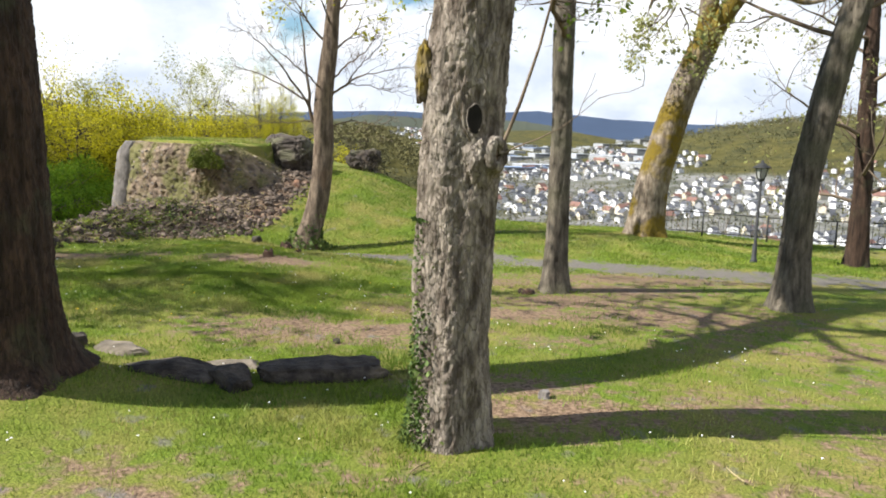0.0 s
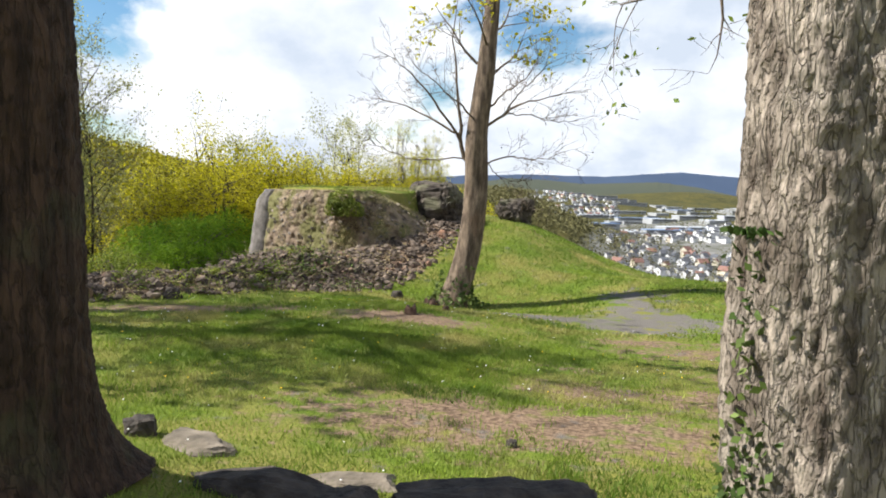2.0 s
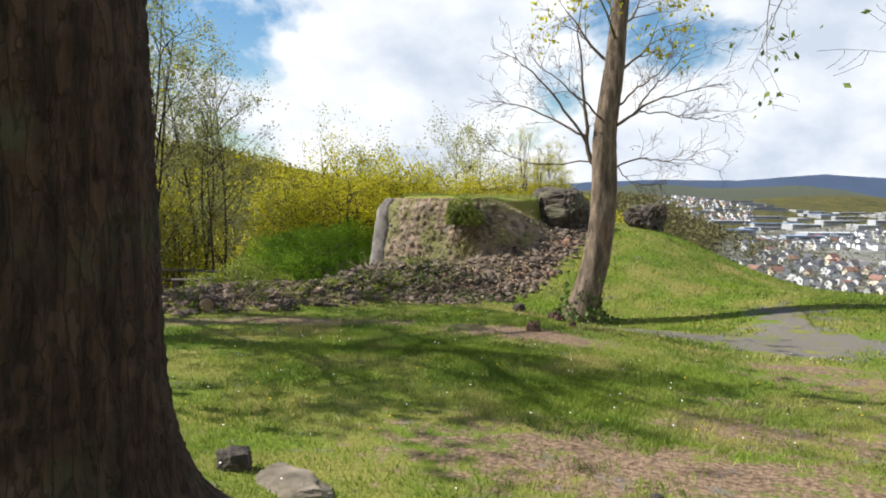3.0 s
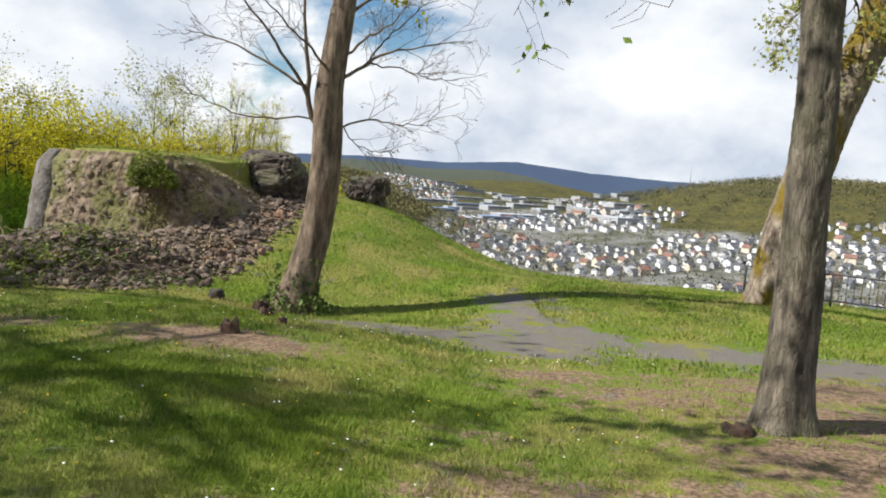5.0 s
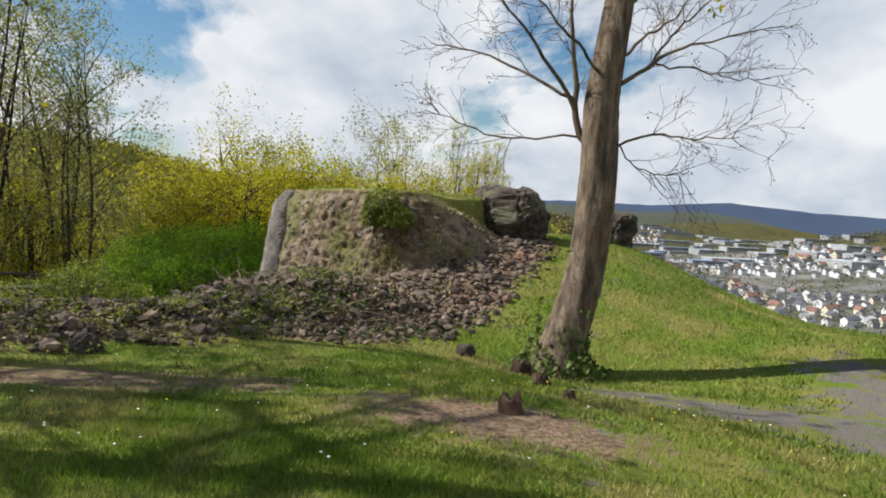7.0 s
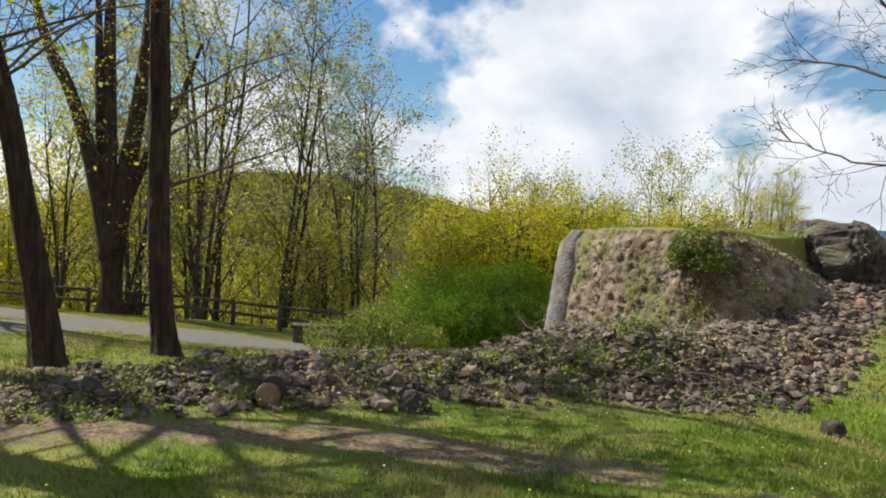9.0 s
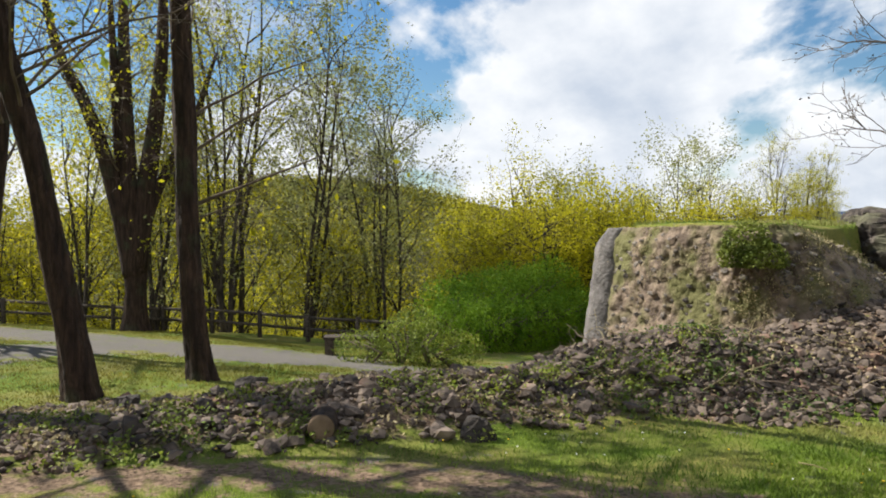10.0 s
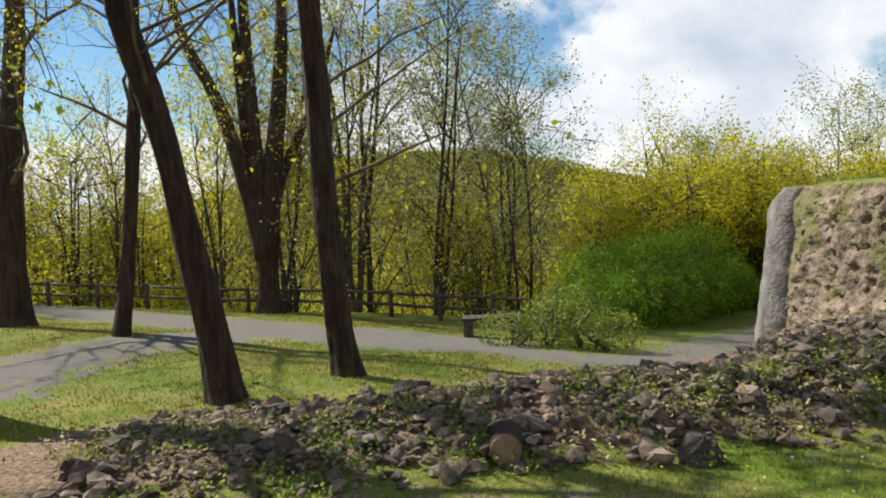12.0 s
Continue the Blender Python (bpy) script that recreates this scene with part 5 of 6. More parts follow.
# ---- stones and stumps on the lawn ----
M["slab"] = material("slab", (0.08, 0.067, 0.05), (0.19, 0.16, 0.125), 6, 0.9, 0.6, 24, 0.02)
def boulder(label, at, size, turn, seed, mat="boulder", sub=4):
    bm = bmesh.new()
    bmesh.ops.create_cube(bm, size=1.0)
    bmesh.ops.subdivide_edges(bm, edges=bm.edges[:], cuts=11, use_grid_fill=True)
    r = np.random.RandomState(seed)
    cuts = [(Vector((r.normal(0, 1), r.normal(0, 0.8), r.normal(0.2, 0.7))).normalized(), r.uniform(0.40, 0.55)) for _ in range(8)]
    for v in bm.verts:
        c = v.co * (0.80 + 0.20 * 0.5 / max(v.co.length, 0.01))
        for n, d in cuts:
            over = c.dot(n) - d
            if over > 0:
                c -= n * over
        c.z *= 1 - 0.35 * abs(c.x + r.uniform(-0.001, 0.001)) * (1 if c.x < 0 else 0.3)
        c += Vector((noise.noise(c * 4 + Vector((seed, 0, 0))), noise.noise(c * 4 + Vector((0, seed, 0))), noise.noise(c * 4 + Vector((0, 0, seed))))) * 0.07
        c += c.normalized() * 0.035 * noise.noise(c * 11 + Vector((seed, 0, 0)))
        v.co = Vector((c.x * size[0], c.y * size[1], c.z * size[2] * 1.3))
    me_ = bpy.data.meshes.new("boulder")
    bm.to_mesh(me_)
    bm.free()
    me_.materials.append(M[mat])
    ob = tagged(new("boulder", me_), label, "stone", "stones on the lawn")
    ob.matrix_basis = pose(at[0], at[1], gh(at[0], at[1]) + at[2], 0, 0, turn)
    return ob


boulder("long dark basalt kerb stone lying in the grass", (-0.86, 5.80, 0.0), (1.12, 0.32, 0.24), 12, 201)
boulder("dark flat stone half sunk beside the tree", (-2.15, 5.66, 0.0), (0.86, 0.3, 0.17), -6, 202)
boulder("small tilted dark stone at the lawn's edge", (-1.58, 5.50, 0.05), (0.40, 0.24, 0.18), -38, 203)
boulder("pale flat flagstone sunk in the lawn", (-1.75, 6.02, -0.02), (0.55, 0.3, 0.10), 10, 204, "slab")
boulder("flat weathered stone slab in the grass", (-2.78, 6.25, -0.01), (0.55, 0.36, 0.11), -20, 205, "slab")
boulder("small dark stone at the trunk", (-3.22, 6.35, 0.02), (0.2, 0.16, 0.14), 30, 206)
boulder("small pale pebble in the lawn", (0.86, 5.35, 0.01), (0.09, 0.08, 0.08), 0, 207, "wall_face")
boulder("small dark pebble on bare earth", (-0.95, 6.9, 0.01), (0.07, 0.06, 0.06), 0, 208)
boulder("dark rock at the end of the stone bank", (-8.35, 11.55, 0.06), (0.26, 0.2, 0.16), 12, 209)
boulder("large grey rock in the stone bank", (-6.35, 11.95, 0.04), (0.25, 0.2, 0.2), 60, 210)
boulder("dark rock among the rubble", (-9.0, 10.85, 0.05), (0.2, 0.17, 0.15), 0, 211)
boulder("upright dark blue-grey stone at the hedge end", (-14.3, 22.3, 0.3), (0.5, 0.45, 0.95), 20, 213)
boulder("dark rock on the grass by the bank", (-3.6, 14.4, 0.05), (0.2, 0.15, 0.12), 0, 212)


def stump(label, at, r, tall, seed):
    ob = thing("tree_stump", (at[0], at[1], gh(*at)), label, "stump", "stumps at the leaning tree")
    mb = Mb()
    n = 18
    for i in range(9):
        t = i / 8
        for k in range(n):
            a = 2 * math.pi * k / n
            jag = 1 + 0.7 * noise.noise(Vector((math.cos(a) * 2, math.sin(a) * 2, seed)))
            rad = r * (1 - 0.35 * t + 0.5 * math.exp(-t * 6)) * (1 + 0.3 * noise.noise(Vector((math.cos(a) * 3, math.sin(a) * 3, t * 2 + seed))))
            mb.v.append((rad * math.cos(a), rad * math.sin(a), -0.05 + (tall + 0.05) * t * jag))
    for i in range(8):
        for k in range(n):
            mb.f.append((i * n + k, i * n + (k + 1) % n, (i + 1) * n + (k + 1) % n, (i + 1) * n + k))
    mb.v.append((0, 0, tall * 0.75))
    for k in range(n):
        mb.f.append((8 * n + k, 8 * n + (k + 1) % n, len(mb.v) - 1))
    part("stub", mb, M["stump"], ob)
    return ob


stump("small rotten red-brown stump in bare earth", (-2.68, 11.45), 0.095, 0.095, 1)
stump("low crumbling stump near the leaning tree", (-2.62, 12.7), 0.10, 0.07, 2)
stump("splintered dark stump at the leaning tree's foot", (-2.95, 14.0), 0.13, 0.12, 3)
stump("rotten root stub in the grass", (-2.35, 12.2), 0.06, 0.06, 4)
stump("low mossy root stump beside the trunk", (1.25, 9.85), 0.14, 0.05, 6)


def sawn_log():
    at = (-7.25, 11.28)
    ob = thing("sawn_log", (at[0], at[1], gh(*at)), "short sawn log lying in the rubble, cut end showing", "log")
    d = Vector((0.62, -0.78, 0.05)).normalized()
    c = Vector((0, 0, 0.06))
    mb = Mb()
    mb.tube([c - d * 0.35, c - d * 0.1, c + d * 0.1, c + d * 0.148], [0.10, 0.105, 0.10, 0.10], 24, cap=False)
    part("bark", mb, M["bark_dark"], ob)
    cap = Mb()
    cap.tube([c + d * 0.12, c + d * 0.15, c + d * 0.152], [0.095, 0.095, 0.05], 24)
    part("cut_end", cap, M["cut_wood"], ob, "pale brown sawn face")
    return ob


sawn_log()


def brush(label, at, n, length, spread, seed, name="brushwood"):
    rng = np.random.RandomState(seed)
    ob = thing(name, (at[0], at[1], gh(*at)), label, "twigs")
    for i in range(n):
        mb = Mb()
        a = rng.uniform(0, 6.28)
        p = Vector((rng.normal(0, spread), rng.normal(0, spread), 0))
        p.z = gh(at[0] + p.x, at[1] + p.y) - ob.location.z + 0.03
        grow(mb, [], p, (math.cos(a), math.sin(a), rng.uniform(0.0, 0.35)), length * rng.uniform(0.5, 1.2), 0.01, 1, rng, 0.16, -0.02, (0, 2, 1), 0.6)
        part("twig", mb, M["dry" if i % 3 else "twig"], ob)
    return ob


brush("heap of dead grey brushwood on the rubble", (-6.9, 15.1), 40, 0.55, 0.42, 61)
brush("pale dry stalks lying over the stones", (-5.6, 14.6), 40, 0.5, 0.55, 62)
brush("dead twigs under the wall", (-5.0, 16.0), 18, 0.45, 0.5, 63)
for i, (x, y, a) in enumerate(((-0.05, 4.05, 50), (-4.2, 12.6, -20), (-1.4, 3.3, 20), (1.8, 4.0, 100), (0.5, 8.3, 10))):
    mb = Mb()
    mb.tube([(-0.09, 0, 0.012), (0.0, 0.012, 0.016), (0.1, 0, 0.013)], [0.006, 0.005, 0.003], 5)
    ob = tagged(new("stick", mb.mesh("stick", M["dry"])), "short dry stick lying in the grass", "stick", "sticks on the lawn")
    ob.matrix_basis = pose(x, y, gh(x, y) + 0.01, 0, 0, a)


# ---- plants on the stone bank and the wall ----
def cover(name, label, spots_, per, size, mat, seed, tall=0.12, flat=0.3):
    rng = np.random.RandomState(seed)
    mb, c = Mb(), []
    for x, y, s in spots_:
        q = np.stack([x + rng.normal(0, s, per), y + rng.normal(0, s, per)], 1)
        z = height(q[:, 0], q[:, 1]) + rng.uniform(0.02, tall, per)
        c.append(np.column_stack([q, z]))
    mb.leaves(np.vstack(c), size, rng, flat)
    return tagged(new(name, mb.mesh(name, mat)), label, "plants", kind="stuff")


rng_c = np.random.RandomState(71)
sp = []
for i in range(120):
    p, d = along(RUBBLE, rng_c.uniform(0, 0.8))
    off = -abs(rng_c.normal(0.55, 0.4))
    sp.append((p[0] - d[1] * off, p[1] + d[0] * off, rng_c.uniform(0.05, 0.16)))
cover("weeds", "green weeds and nettles among the rubble", sp, 50, 0.018, M["weed"], 72, 0.10)
sp = [(rng_c.normal(-5.35, 0.55), rng_c.normal(14.6, 0.55), rng_c.uniform(0.06, 0.18)) for i in range(38)]
cover("ivy_patch", "blue-green ivy and bramble over the stones", sp, 40, 0.02, M["ivy"], 73, 0.12)
sp = []
for i in range(90):
    p, d = along(RUBBLE, rng_c.uniform(0, 1))
    sp.append((p[0] + rng_c.normal(0, 0.5), p[1] + rng_c.normal(0, 0.5), 0.12))
cover("dead_leaves", "dry brown leaves between the stones", sp, 50, 0.02, M["dry"], 74, 0.08)


def wall_plants():
    rng = np.random.RandomState(75)
    v = np.array(wall_eval)
    for name, label, mat, n, lo, size in (("dry_grass", "dry straw-coloured grass tufts on the wall face", "dry", 11000, 0.42, 0.014), ("moss_tufts", "olive moss and herbs on the wall face", "moss", 5000, 0.42, 0.013)):
        k = rng.randint(0, 190 * 64, n * 5)
        s, t = (k // 64) / 189, (k % 64) / 63
        keep = (rng.uniform(0, 1, len(k)) < 0.15 + 0.85 * (s > lo) * rng.uniform(0, 1, len(k)) + 0.5 * (t > 0.85)) & (np.array([noise.noise(Vector(v[q]) * 1.7) for q in k]) > 0.02 - 0.27 * (s > 0.5))
        q = v[k[keep]][:n]
        mb = Mb()
        mb.leaves(q + rng.normal(0, 0.03, q.shape) + np.array((-0.02, -0.02, 0)), size, rng)
        tagged(new(name, mb.mesh(name, M[mat])), label, "plants", kind="stuff")


wall_plants()


# ---- lamp and railing at the plateau edge ----
def street_lamp():
    x, y = 5.95, 13.55
    ob = thing("street_lamp", (x, y, gh(x, y)), "old-fashioned dark iron lamp post with a lantern", "lamp")
    H = 1.55
    mb = Mb()
    mb.tube([(0, 0, -0.1), (0, 0, 0.06), (0, 0, 0.08), (0, 0, 0.35), (0, 0, 0.37), (0, 0, H)], [0.065, 0.065, 0.045, 0.04, 0.028, 0.024], 12)
    part("post", mb, M["metal_dark"], ob)
    mb = Mb()
    mb.tube([(0, 0, H - 0.02), (0, 0, H + 0.02), (0, 0, H + 0.04)], [0.03, 0.075, 0.07], 10)
    part("collar", mb, M["metal_dark"], ob)
    mb = Mb()
    mb.tube([(0, 0, H + 0.04), (0, 0, H + 0.23)], [0.07, 0.125], 6)
    part("glass", mb, M["lamp_glass"], ob, "clear lantern glass", soft=False)
    for k in range(6):
        a = k * math.pi / 3
        mb = Mb()
        mb.tube([(0.073 * math.cos(a), 0.073 * math.sin(a), H + 0.04), (0.128 * math.cos(a), 0.128 * math.sin(a), H + 0.23)], [0.008, 0.008], 5)
        part("bar", mb, M["metal_dark"], ob)
    mb = Mb()
    mb.tube([(0, 0, H + 0.225), (0, 0, H + 0.24), (0, 0, H + 0.31), (0, 0, H + 0.33), (0, 0, H + 0.38)], [0.165, 0.16, 0.06, 0.03, 0.008], 12)
    part("cap", mb, M["metal_dark"], ob)
    return ob


M["lamp_glass"] = material("lamp_glass", (0.26, 0.27, 0.27), (0.34, 0.35, 0.35), 3, 0.2, 0, spec=0.5)
street_lamp()


def railing():
    line = [(5.2, 18.6), (8.0, 17.4), (11.5, 16.0), (15.5, 14.2), (20, 12)]
    ob = thing("metal_railing", (8.0, 17.4, gh(8.0, 17.4)), "thin dark metal railing along the plateau edge", "railing")
    o = np.array(ob.location)
    pts = []
    for s in np.linspace(0, 1, 12):
        p, d = along(line, float(s))
        pts.append(np.array((p[0], p[1], gh(*p))) - o)
        mb = Mb()
        mb.tube([pts[-1] + np.array((0, 0, z)) for z in (-0.1, 0.62)], [0.02, 0.02], 6)
        part("post", mb, M["metal_dark"], ob)
    for a, b in zip(pts, pts[1:]):
        for z in (0.12, 0.6):
            mb = Mb()
            mb.tube([a + np.array((0, 0, z)), b + np.array((0, 0, z))], [0.014, 0.014], 5)
            part("rail", mb, M["metal_dark"], ob)
        for t in np.linspace(0.08, 0.92, 11):
            mb = Mb()
            c = a + (b - a) * t
            mb.tube([c + np.array((0, 0, 0.12)), c + np.array((0, 0, 0.6))], [0.006, 0.006], 4)
            part("bar", mb, M["metal_dark"], ob)
    return ob


railing()


# ---- bare saplings on the slope below the edge ----
def sapling(seed, tall):
    rng = np.random.RandomState(seed)
    ob = thing("sapling", (0, 0, 0), "thin bare sapling on the steep slope", "tree", "saplings below the edge")
    mb = Mb()
    pts = [Vector((0.06 * math.sin(z + seed), 0.05 * math.cos(z * 1.3), z)) for z in np.linspace(-0.3, tall, 8)]
    mb.tube(pts, np.linspace(0.03, 0.006, 8), 5)
    for i in range(12):
        k = rng.randint(2, 8)
        a = rng.uniform(0, 6.28)
        grow(mb, [], tuple(pts[k]), (math.cos(a) * 0.5, math.sin(a) * 0.5, 1.0), tall * 0.25, 0.008, 1, rng, 0.1, 0.05, (0, 2, 1), 0.5)
    part("stem", mb, M["bark_thin"], ob)
    return ob


SAP = [sapling(300 + i, 1.5 + 0.35 * i) for i in range(4)]
rng_p = np.random.RandomState(8)
for i in range(46):
    x = rng_p.uniform(-1.0, 9.5)
    y = 22.4 - 0.46 * (x + 1.9) + rng_p.uniform(3.0, 9.0)
    m = pose(x, y, gh(x, y), 0, 0, rng_p.uniform(0, 360))
    if i < 4:
        SAP[i].matrix_basis = m
    else:
        copy_thing(SAP[i % 4], m)


# ---- the town in the valley ----
for nm, c in (("render_white", (0.62, 0.63, 0.65)), ("render_cream", (0.55, 0.50, 0.41)), ("render_grey", (0.30, 0.31, 0.32)), ("roof_slate", (0.085, 0.09, 0.105)), ("roof_red", (0.20, 0.11, 0.09)), ("roof_grey", (0.2, 0.21, 0.23)),
              ("hall_roof", (0.42, 0.45, 0.5)), ("hall_blue", (0.18, 0.26, 0.42)), ("pane_dark", (0.06, 0.07, 0.09))):
    M[nm] = material(nm, tuple(v * 0.85 for v in c), c, 0.4, 0.8, 0, spread=0.08)


def house(seed, wall_mat, roof_mat, w, d, h, rh):
    ob = thing("house", (0, 0, 0), "white gabled town house with a dark pitched roof" if "white" in wall_mat else "plain rendered town house with a pitched roof", "house", "houses of the town")
    mb = Mb()
    x, y = w / 2, d / 2
    mb.v = [(-x, -y, -6), (x, -y, -6), (x, y, -6), (-x, y, -6), (-x, -y, h), (x, -y, h), (x, y, h), (-x, y, h), (0, -y, h + rh), (0, y, h + rh)]
    mb.f = [(0, 1, 5, 8, 4), (1, 2, 6, 5), (2, 3, 7, 9, 6), (3, 0, 4, 7)]
    part("wall", mb, M[wall_mat], ob, soft=False)
    mb = Mb()
    o, t = 0.7, 0.5
    for sx in (-1, 1):
        b = len(mb.v)
        for yy in (-y - o, y + o):
            mb.v += [(0, yy, h + rh + t), (sx * (x + o), yy, h - o * rh / x + t), (sx * (x + o), yy, h - o * rh / x), (0, yy, h + rh)]
        mb.f += [(b, b + 1, b + 5, b + 4), (b + 1, b + 2, b + 6, b + 5), (b, b + 3, b + 2, b + 1), (b + 4, b + 5, b + 6, b + 7), (b + 2, b + 3, b + 7, b + 6)]
    roof = part("roof", mb, M[roof_mat], ob, soft=False)
    mb = Mb()
    mb.box((x * 0.3, y * 0.3, h + rh * 0.9), (0.8, 0.8, 2.0))
    part("chimney", mb, M["roof_red"], roof, soft=False)
    for k, fx in enumerate((-0.28, 0.28)):
        for fz in (0.3, 0.72):
            mb = Mb()
            mb.box((fx * w, -y - 0.02, h * fz), (1.3, 0.12, 1.5))
            part("window", mb, M["pane_dark"], ob, soft=False)
    mb = Mb()
    mb.box((-x - 0.02, 0, h * 0.6), (0.12, 1.6, 1.4))
    part("window", mb, M["pane_dark"], ob, soft=False)
    return ob


HOUSES = [house(0, "render_white", "roof_slate", 10, 12, 7.5, 3.6), house(1, "render_white", "roof_slate", 12, 10, 9, 3), house(2, "render_white", "roof_red", 9, 11, 7.0, 3.6),
          house(3, "render_cream", "roof_slate", 11, 16, 8, 5), house(4, "render_white", "roof_grey", 14, 11, 8, 2.2), house(5, "render_grey", "roof_slate", 10, 10, 6, 5)]
rng_h = np.random.RandomState(44)
placed, tries = [], 0


def town_spot(rng):
    """A place in the valley or on the hillside, with fewer houses higher up."""
    az = math.radians(rng.uniform(2, 50))
    r = rng.uniform(420, 1180 if az < 0.2 else 1480)
    x, y = r * math.sin(az), r * math.cos(az)
    return x, y


flat_houses = []
while len(placed) < 2300 and tries < 14000:
    tries += 1
    if tries % 5 == 0:
        az, r = math.radians(rng_h.uniform(-8, 9)), rng_h.uniform(1500, 2300)
        x, y = r * math.sin(az), r * math.cos(az)
    else:
        x, y = town_spot(rng_h)
    z = gh(x, y)
    r = math.hypot(x, y)
    if r > 1490 and (z > 25 or (x > 90 and z > -55) or rng_h.uniform() < 0.45):
        continue
    if z > 28 or (r < 1490 and z > -12) or (z > -35 and r < 1490 and rng_h.uniform() < 0.4):
        continue
    if noise.noise(Vector((x * 0.006, y * 0.006, 3.0))) < -0.12:
        continue
    if r < 620 and (z > -60):
        continue
    if any(abs(x - a) < 11.5 and abs(y - b) < 11.5 for a, b in placed):
        continue
    placed.append((x, y))
    m = pose(x, y, z, 0, 0, rng_h.choice([20, 110, -70, 35, 125, -30]) + rng_h.normal(0, 8))
    s = rng_h.uniform(0.48, 0.74)
    k = rng_h.choice(6, p=[0.22, 0.18, 0.12, 0.15, 0.15, 0.18])
    if len(placed) <= 6:
        HOUSES[len(placed) - 1].matrix_basis = m
    elif len(placed) <= 290:
        copy_thing(HOUSES[k], m).scale = (s, s, s)
    else:
        flat_houses.append((k, m @ Matrix.Diagonal((s, s, s, 1))))
for mat_i, kinds in (("render_white", (0, 1, 2, 4)), ("render_cream", (3,)), ("render_grey", (5,))):
    for piece in ("wall", "roof"):
        vs, fs = [], []
        for k, m in flat_houses:
            if k in kinds:
                src = [c for c in HOUSES[k].children if c.name.startswith(piece)][0].data
                b = len(vs)
                vs += [tuple(m @ v.co) for v in src.vertices]
                fs += [tuple(b + i for i in p.vertices) for p in src.polygons]
        nm = "far_house_walls" if piece == "wall" else "far_house_roofs"
        me_ = bpy.data.meshes.new(nm)
        me_.from_pydata(vs, [], fs)
        me_.materials.append(M[mat_i if piece == "wall" else ("roof_slate" if mat_i != "render_cream" else "roof_red")])
        tagged(new(nm, me_), "many small town houses across the valley", "houses", kind="stuff")


def hall(w, d, h, roof_mat):
    ob = thing("factory_hall", (0, 0, 0), "long low factory hall with a pale flat roof", "factory", "halls in the valley")
    mb = Mb()
    mb.box((0, 0, h / 2 - 2), (w, d, h + 4))
    part("wall", mb, M["render_grey"], ob, soft=False)
    mb = Mb()
    mb.box((0, 0, h + 0.4), (w + 1, d + 1, 0.8))
    part("roof", mb, M[roof_mat], ob, soft=False)
    mb = Mb()
    mb.box((0, -d / 2 - 0.1, h * 0.6), (w * 0.9, 0.3, h * 0.25))
    part("window_band", mb, M["pane_dark"], ob, soft=False)
    return ob


HALLS = [hall(80, 40, 5.5, "hall_roof"), hall(55, 28, 5, "hall_roof"), hall(95, 30, 6.5, "hall_blue"), hall(40, 22, 4.5, "roof_grey")]
for i in range(70):
    az, r = math.radians(rng_h.uniform(-3, 17)), rng_h.uniform(1000, 2250)
    x, y = r * math.sin(az), r * math.cos(az)
    m = pose(x, y, gh(x, y), 0, 0, rng_h.choice([10, 12, 100]) + rng_h.normal(0, 4))
    if i < 4:
        HALLS[i].matrix_basis = m
    else:
        copy_thing(HALLS[rng_h.choice(4, p=[0.35, 0.35, 0.1, 0.2])], m)


# ---- far woods, ridges and masts ----
def far_trees(name, label, n, place, leaf, size, per, seed):
    rng = np.random.RandomState(seed)
    c, mb = [], Mb()
    made = 0
    while made < n:
        x, y = place(rng)
        z = gh(x, y)
        made += 1
        q = rng.normal(0, 1, (per, 3)) * np.array((size * 0.9, size * 0.9, size * 1.1))
        c.append(q + np.array((x, y, z + size * 1.6)))
    mb.leaves(np.vstack(c), size * 0.42, rng)
    return tagged(new(name, mb.mesh(name, leaf)), label, "woods", kind="stuff")


M["far_leaf"] = material("far_leaf", (0.065, 0.066, 0.03), (0.135, 0.125, 0.05), 0.008, 0.9, 0, spread=0.14, world_space=True)
M["far_dark"] = material("far_dark", (0.03, 0.04, 0.025), (0.07, 0.075, 0.035), 0.02, 0.9, 0, spread=0.3, world_space=True)


M["west_leaf"] = material("west_leaf", (0.18, 0.175, 0.008), (0.32, 0.29, 0.015), 0.03, 0.9, 0, spread=0.35, world_space=True)


def polar(a0, a1, r0, r1):
    def f(rng):
        az, r = math.radians(rng.uniform(a0, a1)), rng.uniform(r0, r1)
        return r * math.sin(az), r * math.cos(az)
    return f


def hill_place(rng):
    """A place on the far hill, above the highest houses."""
    while True:
        x, y = rng.normal(960, 320), rng.normal(1450, 260)
        if gh(x, y) > -28 or math.hypot(x, y) > 1500:
            return x, y


far_trees("hill_woods", "budding brown-green woods on the far hill", 5200, hill_place, M["far_leaf"], 3.2, 18, 81)
far_trees("town_trees", "trees and gardens between the town houses", 2600, polar(2, 50, 480, 1400), M["far_leaf"], 2.6, 10, 82)
far_trees("dark_trees", "dark conifers among the houses and hills", 420, polar(-8, 50, 600, 1900), M["far_dark"], 3.6, 12, 83)
far_trees("near_hill_woods", "wooded knoll above the valley", 1500, lambda r: (r.normal(-95, 85), r.normal(880, 110)), M["far_leaf"], 3.0, 18, 84)
far_trees("west_hill_woods", "yellow-green wooded hillside", 5200, lambda r: (r.normal(-320, 130), r.normal(320, 110)), M["west_leaf"], 1.9, 16, 85)


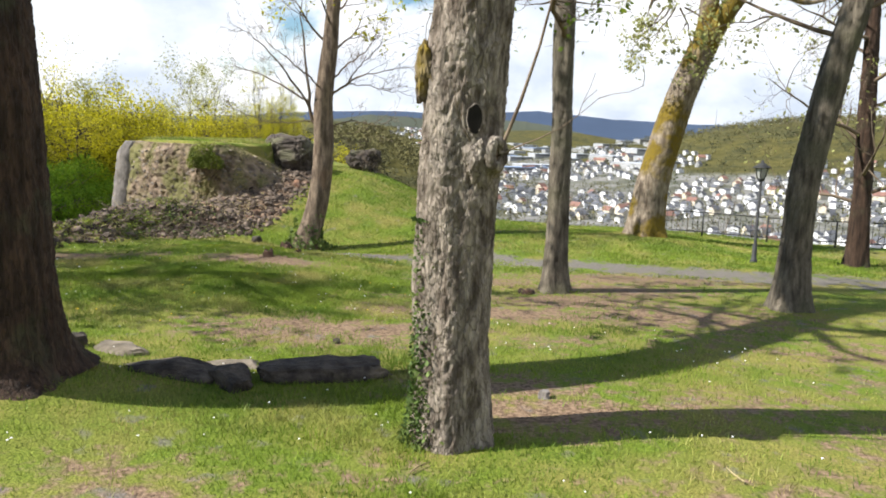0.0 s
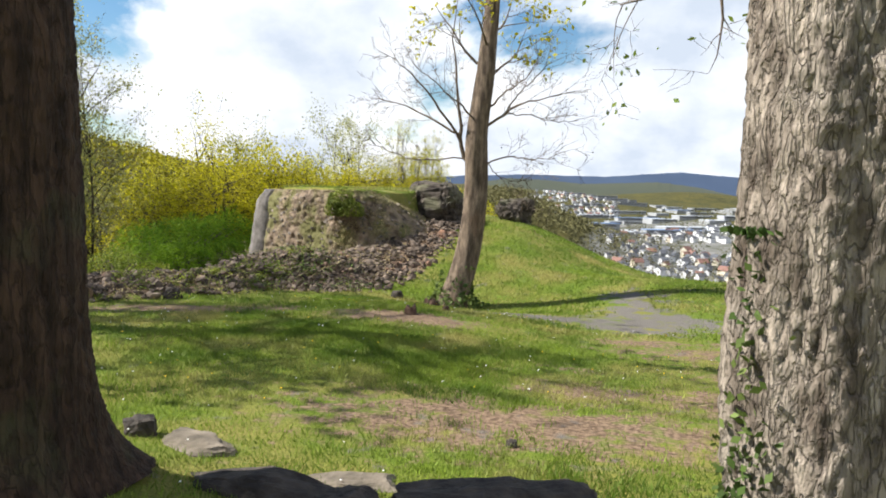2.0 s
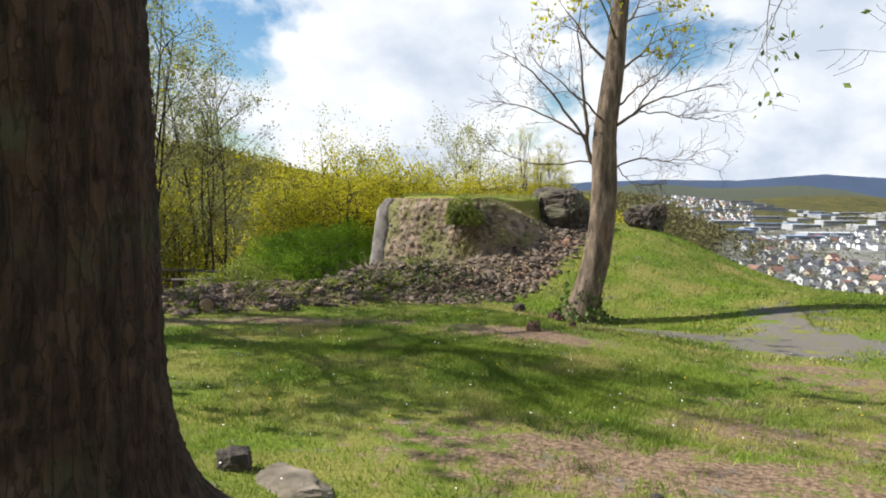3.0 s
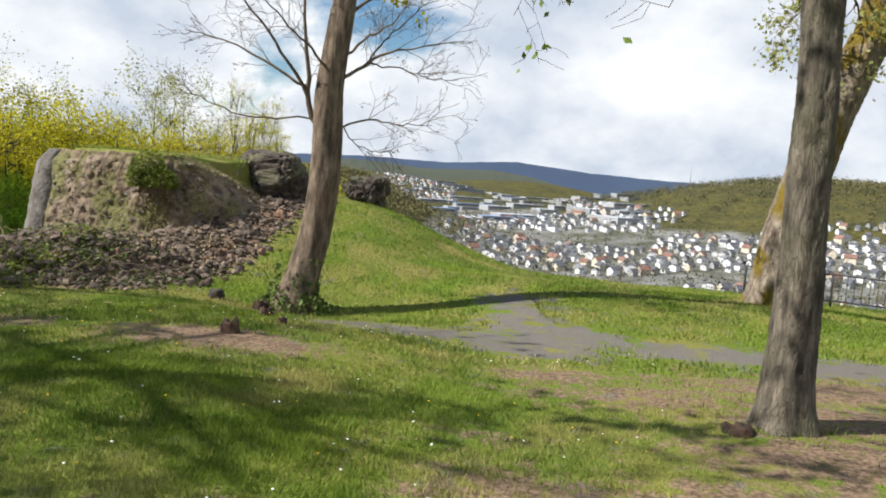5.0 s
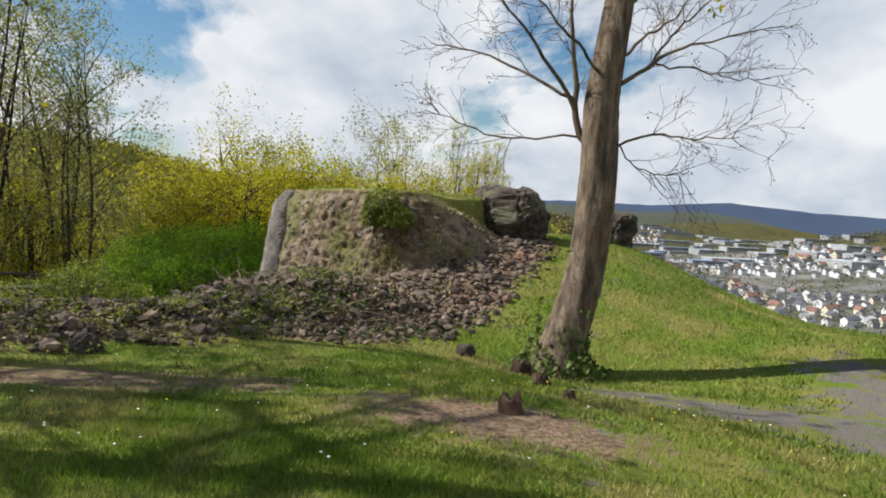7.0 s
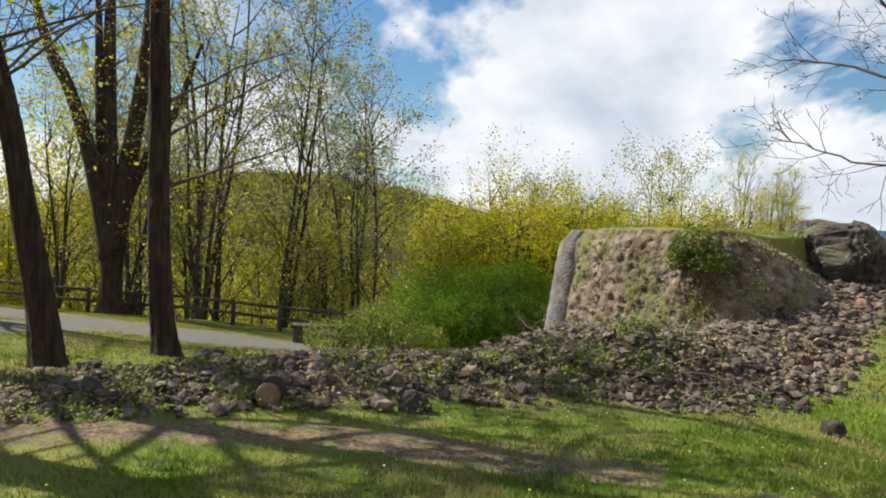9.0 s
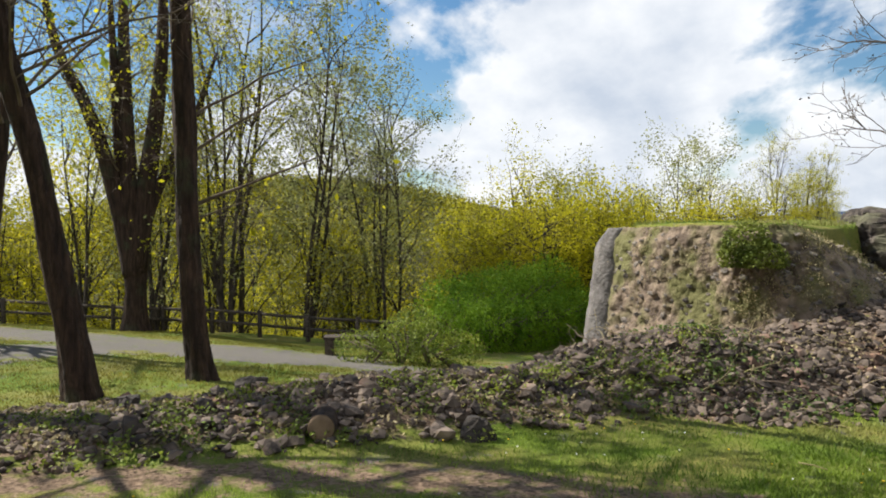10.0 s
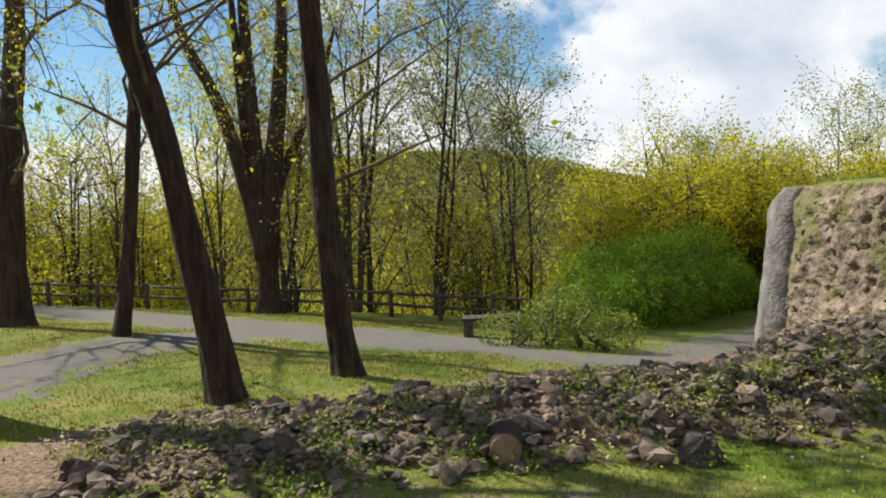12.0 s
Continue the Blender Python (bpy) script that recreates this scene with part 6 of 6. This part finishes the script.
def ridge(name, label, r, a0, a1, tops, colour, haze_glow, seed):
    """A distant wooded ridge standing beyond the valley, haze painted in by colour and emission."""
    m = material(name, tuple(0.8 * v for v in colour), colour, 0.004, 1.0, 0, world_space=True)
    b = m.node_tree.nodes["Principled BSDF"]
    # bluish emission stands in for haze; the ridge itself gives no light
    b.inputs["Emission Color"].default_value = (*haze_glow, 1)
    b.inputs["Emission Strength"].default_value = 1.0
    mb = Mb()
    n = 400
    for i in range(n):
        t = i / (n - 1)
        az = math.radians(a0 + (a1 - a0) * t)
        el = np.interp(t, np.linspace(0, 1, len(tops)), tops) + 0.035 * noise.noise(Vector((t * 60, seed, 0))) + 0.02 * noise.noise(Vector((t * 240, seed, 0)))
        for k, (rr, f) in enumerate(((r * 0.86, -3.2), (r * 0.95, 0.55), (r, 1.0))):
            z = rr * math.tan(math.radians(el)) * f if f > 0 else -90
            mb.v.append((rr * math.sin(az), rr * math.cos(az), z))
    for i in range(n - 1):
        for k in range(2):
            c = i * 3 + k
            mb.f.append((c, c + 3, c + 4, c + 1))
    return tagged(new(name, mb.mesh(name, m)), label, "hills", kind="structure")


ridge("backdrop_ridge", "long wooded ridge on the horizon, haze painted in as blue colour and emission", 4300, -26, 46, [1.1, 1.0, 1.3, 1.75, 1.95, 1.85, 2.25, 1.75, 1.5, 1.45, 1.45, 1.45, 1.3, 1.3], (0.022, 0.034, 0.055), (0.013, 0.024, 0.052), 2)
ridge("backdrop_hill", "nearer grey-green wooded hill behind the town, haze painted in as bluish emission", 2900, -14, 17, [0.7, 0.9, 1.2, 1.65, 1.55, 1.3, 1.4, 1.5, 1.15, 0.5, 0.0, -0.8], (0.042, 0.046, 0.024), (0.010, 0.016, 0.022), 5)
for k, (az, el) in enumerate(((20.2, 2.6), (23.8, 2.3))):
    ob = thing("radio_mast", (3500 * math.sin(math.radians(az)), 3500 * math.cos(math.radians(az)), 60), "slim grey radio mast on the far ridge", "mast", "masts on the ridge")
    mb = Mb()
    mb.tube([(0, 0, -20), (0, 0, 3500 * math.tan(math.radians(el)) - 60)], [2.2, 0.8], 5)
    part("pole", mb, M["roof_grey"], ob)


# ---- grass, flowers ----
def grass(mat, x, y, low, high, width, rng):
    """One short bent blade at each place that is not bare."""
    tuft = np.array(waves(x, y, 9.0, 5)) * 0.5 + np.array(waves(x, y, 2.2, 6)) * 0.5
    bare = np.maximum(dirt_mask(x, y) * 1.1, gravel_mask(x, y) * 1.3)
    keep = rng.uniform(0, 1, len(x)) > bare + 0.15 - tuft * 0.6
    x, y, tuft = x[keep], y[keep], tuft[keep]
    n = len(x)
    z = height(x, y)
    hgt = rng.uniform(low, high, n) * (1 + 0.7 * np.clip(tuft, -0.5, 1))
    a = rng.uniform(0, 6.28, n)
    wd = rng.uniform(0.6, 1.2, n) * width
    lean = rng.uniform(0.2, 0.9, n) * hgt
    dx, dy = np.cos(a), np.sin(a)
    b = rng.uniform(0, 6.28, n)
    lx, ly = np.cos(b) * lean, np.sin(b) * lean
    v = np.empty((n, 3, 3))
    v[:, 0] = np.stack([x - dx * wd, y - dy * wd, z - 0.005], 1)
    v[:, 1] = np.stack([x + dx * wd, y + dy * wd, z - 0.005], 1)
    v[:, 2] = np.stack([x + lx, y + ly, z + hgt], 1)
    me_ = bpy.data.meshes.new("grass")
    me_.vertices.add(n * 3)
    me_.vertices.foreach_set("co", v.ravel())
    me_.loops.add(n * 3)
    me_.loops.foreach_set("vertex_index", np.arange(n * 3, dtype=np.int32))
    me_.polygons.add(n)
    me_.polygons.foreach_set("loop_start", np.arange(0, n * 3, 3, dtype=np.int32))
    me_.update(calc_edges=True)
    me_.materials.append(M[mat])
    tagged(new("grass", me_), "short spring lawn grass", "grass", kind="stuff")


rng_g = np.random.RandomState(90)
n_g = 330000
s_g = rng_g.uniform(0, 1, n_g)
r_g, a_g = np.abs(rng_g.normal(0, 3.6, n_g)), rng_g.uniform(0, 6.28, n_g)
grass("blade", np.interp(s_g, [0, 0.3, 0.62, 1.0], [0.2, -0.8, -2.4, -5.0]) + r_g * np.cos(a_g),
      np.interp(s_g, [0, 0.3, 0.62, 1.0], [2.6, 7.6, 10.0, 10.4]) + r_g * np.sin(a_g) * 0.9, 0.018, 0.05, 0.0045, rng_g)
grass("blade", rng_g.uniform(-4.5, 9.0, 140000), rng_g.uniform(11.5, 22.5, 140000), 0.02, 0.05, 0.010, rng_g)
grass("blade_dry", rng_g.uniform(-24.0, -9.0, 110000), rng_g.uniform(8.0, 19.5, 110000), 0.012, 0.035, 0.010, rng_g)
grass("blade", rng_g.uniform(-8.2, -4.0, 14000), rng_g.uniform(19.7, 23.5, 14000), 0.04, 0.10, 0.009, rng_g)


def flowers(name, label, mat, n, box, size, seed, hgt):
    rng = np.random.RandomState(seed)
    x, y = rng.uniform(box[0], box[1], n), rng.uniform(box[2], box[3], n)
    keep = np.maximum(dirt_mask(x, y), gravel_mask(x, y)) < 0.4
    x, y = x[keep], y[keep]
    z = height(x, y)
    mb = Mb()
    for a, b, c in zip(x, y, z):
        s = size * rng.uniform(0.7, 1.2)
        mb.tube([(a, b, c + hgt), (a, b, c + hgt + 0.004), (a, b, c + hgt + 0.007)], [s * 0.4, s, s * 0.7], 7)
    tagged(new(name, mb.mesh(name, M[mat])), label, "flowers", kind="stuff")


flowers("daisies", "small white daisies scattered over the lawn", "white_petal", 420, (-6, 3.5, 2, 13), 0.008, 92, 0.045)
flowers("dandelions", "yellow dandelions dotted along the lawn and bank", "yellow_petal", 150, (-8, 1, 7, 13), 0.008, 93, 0.05)
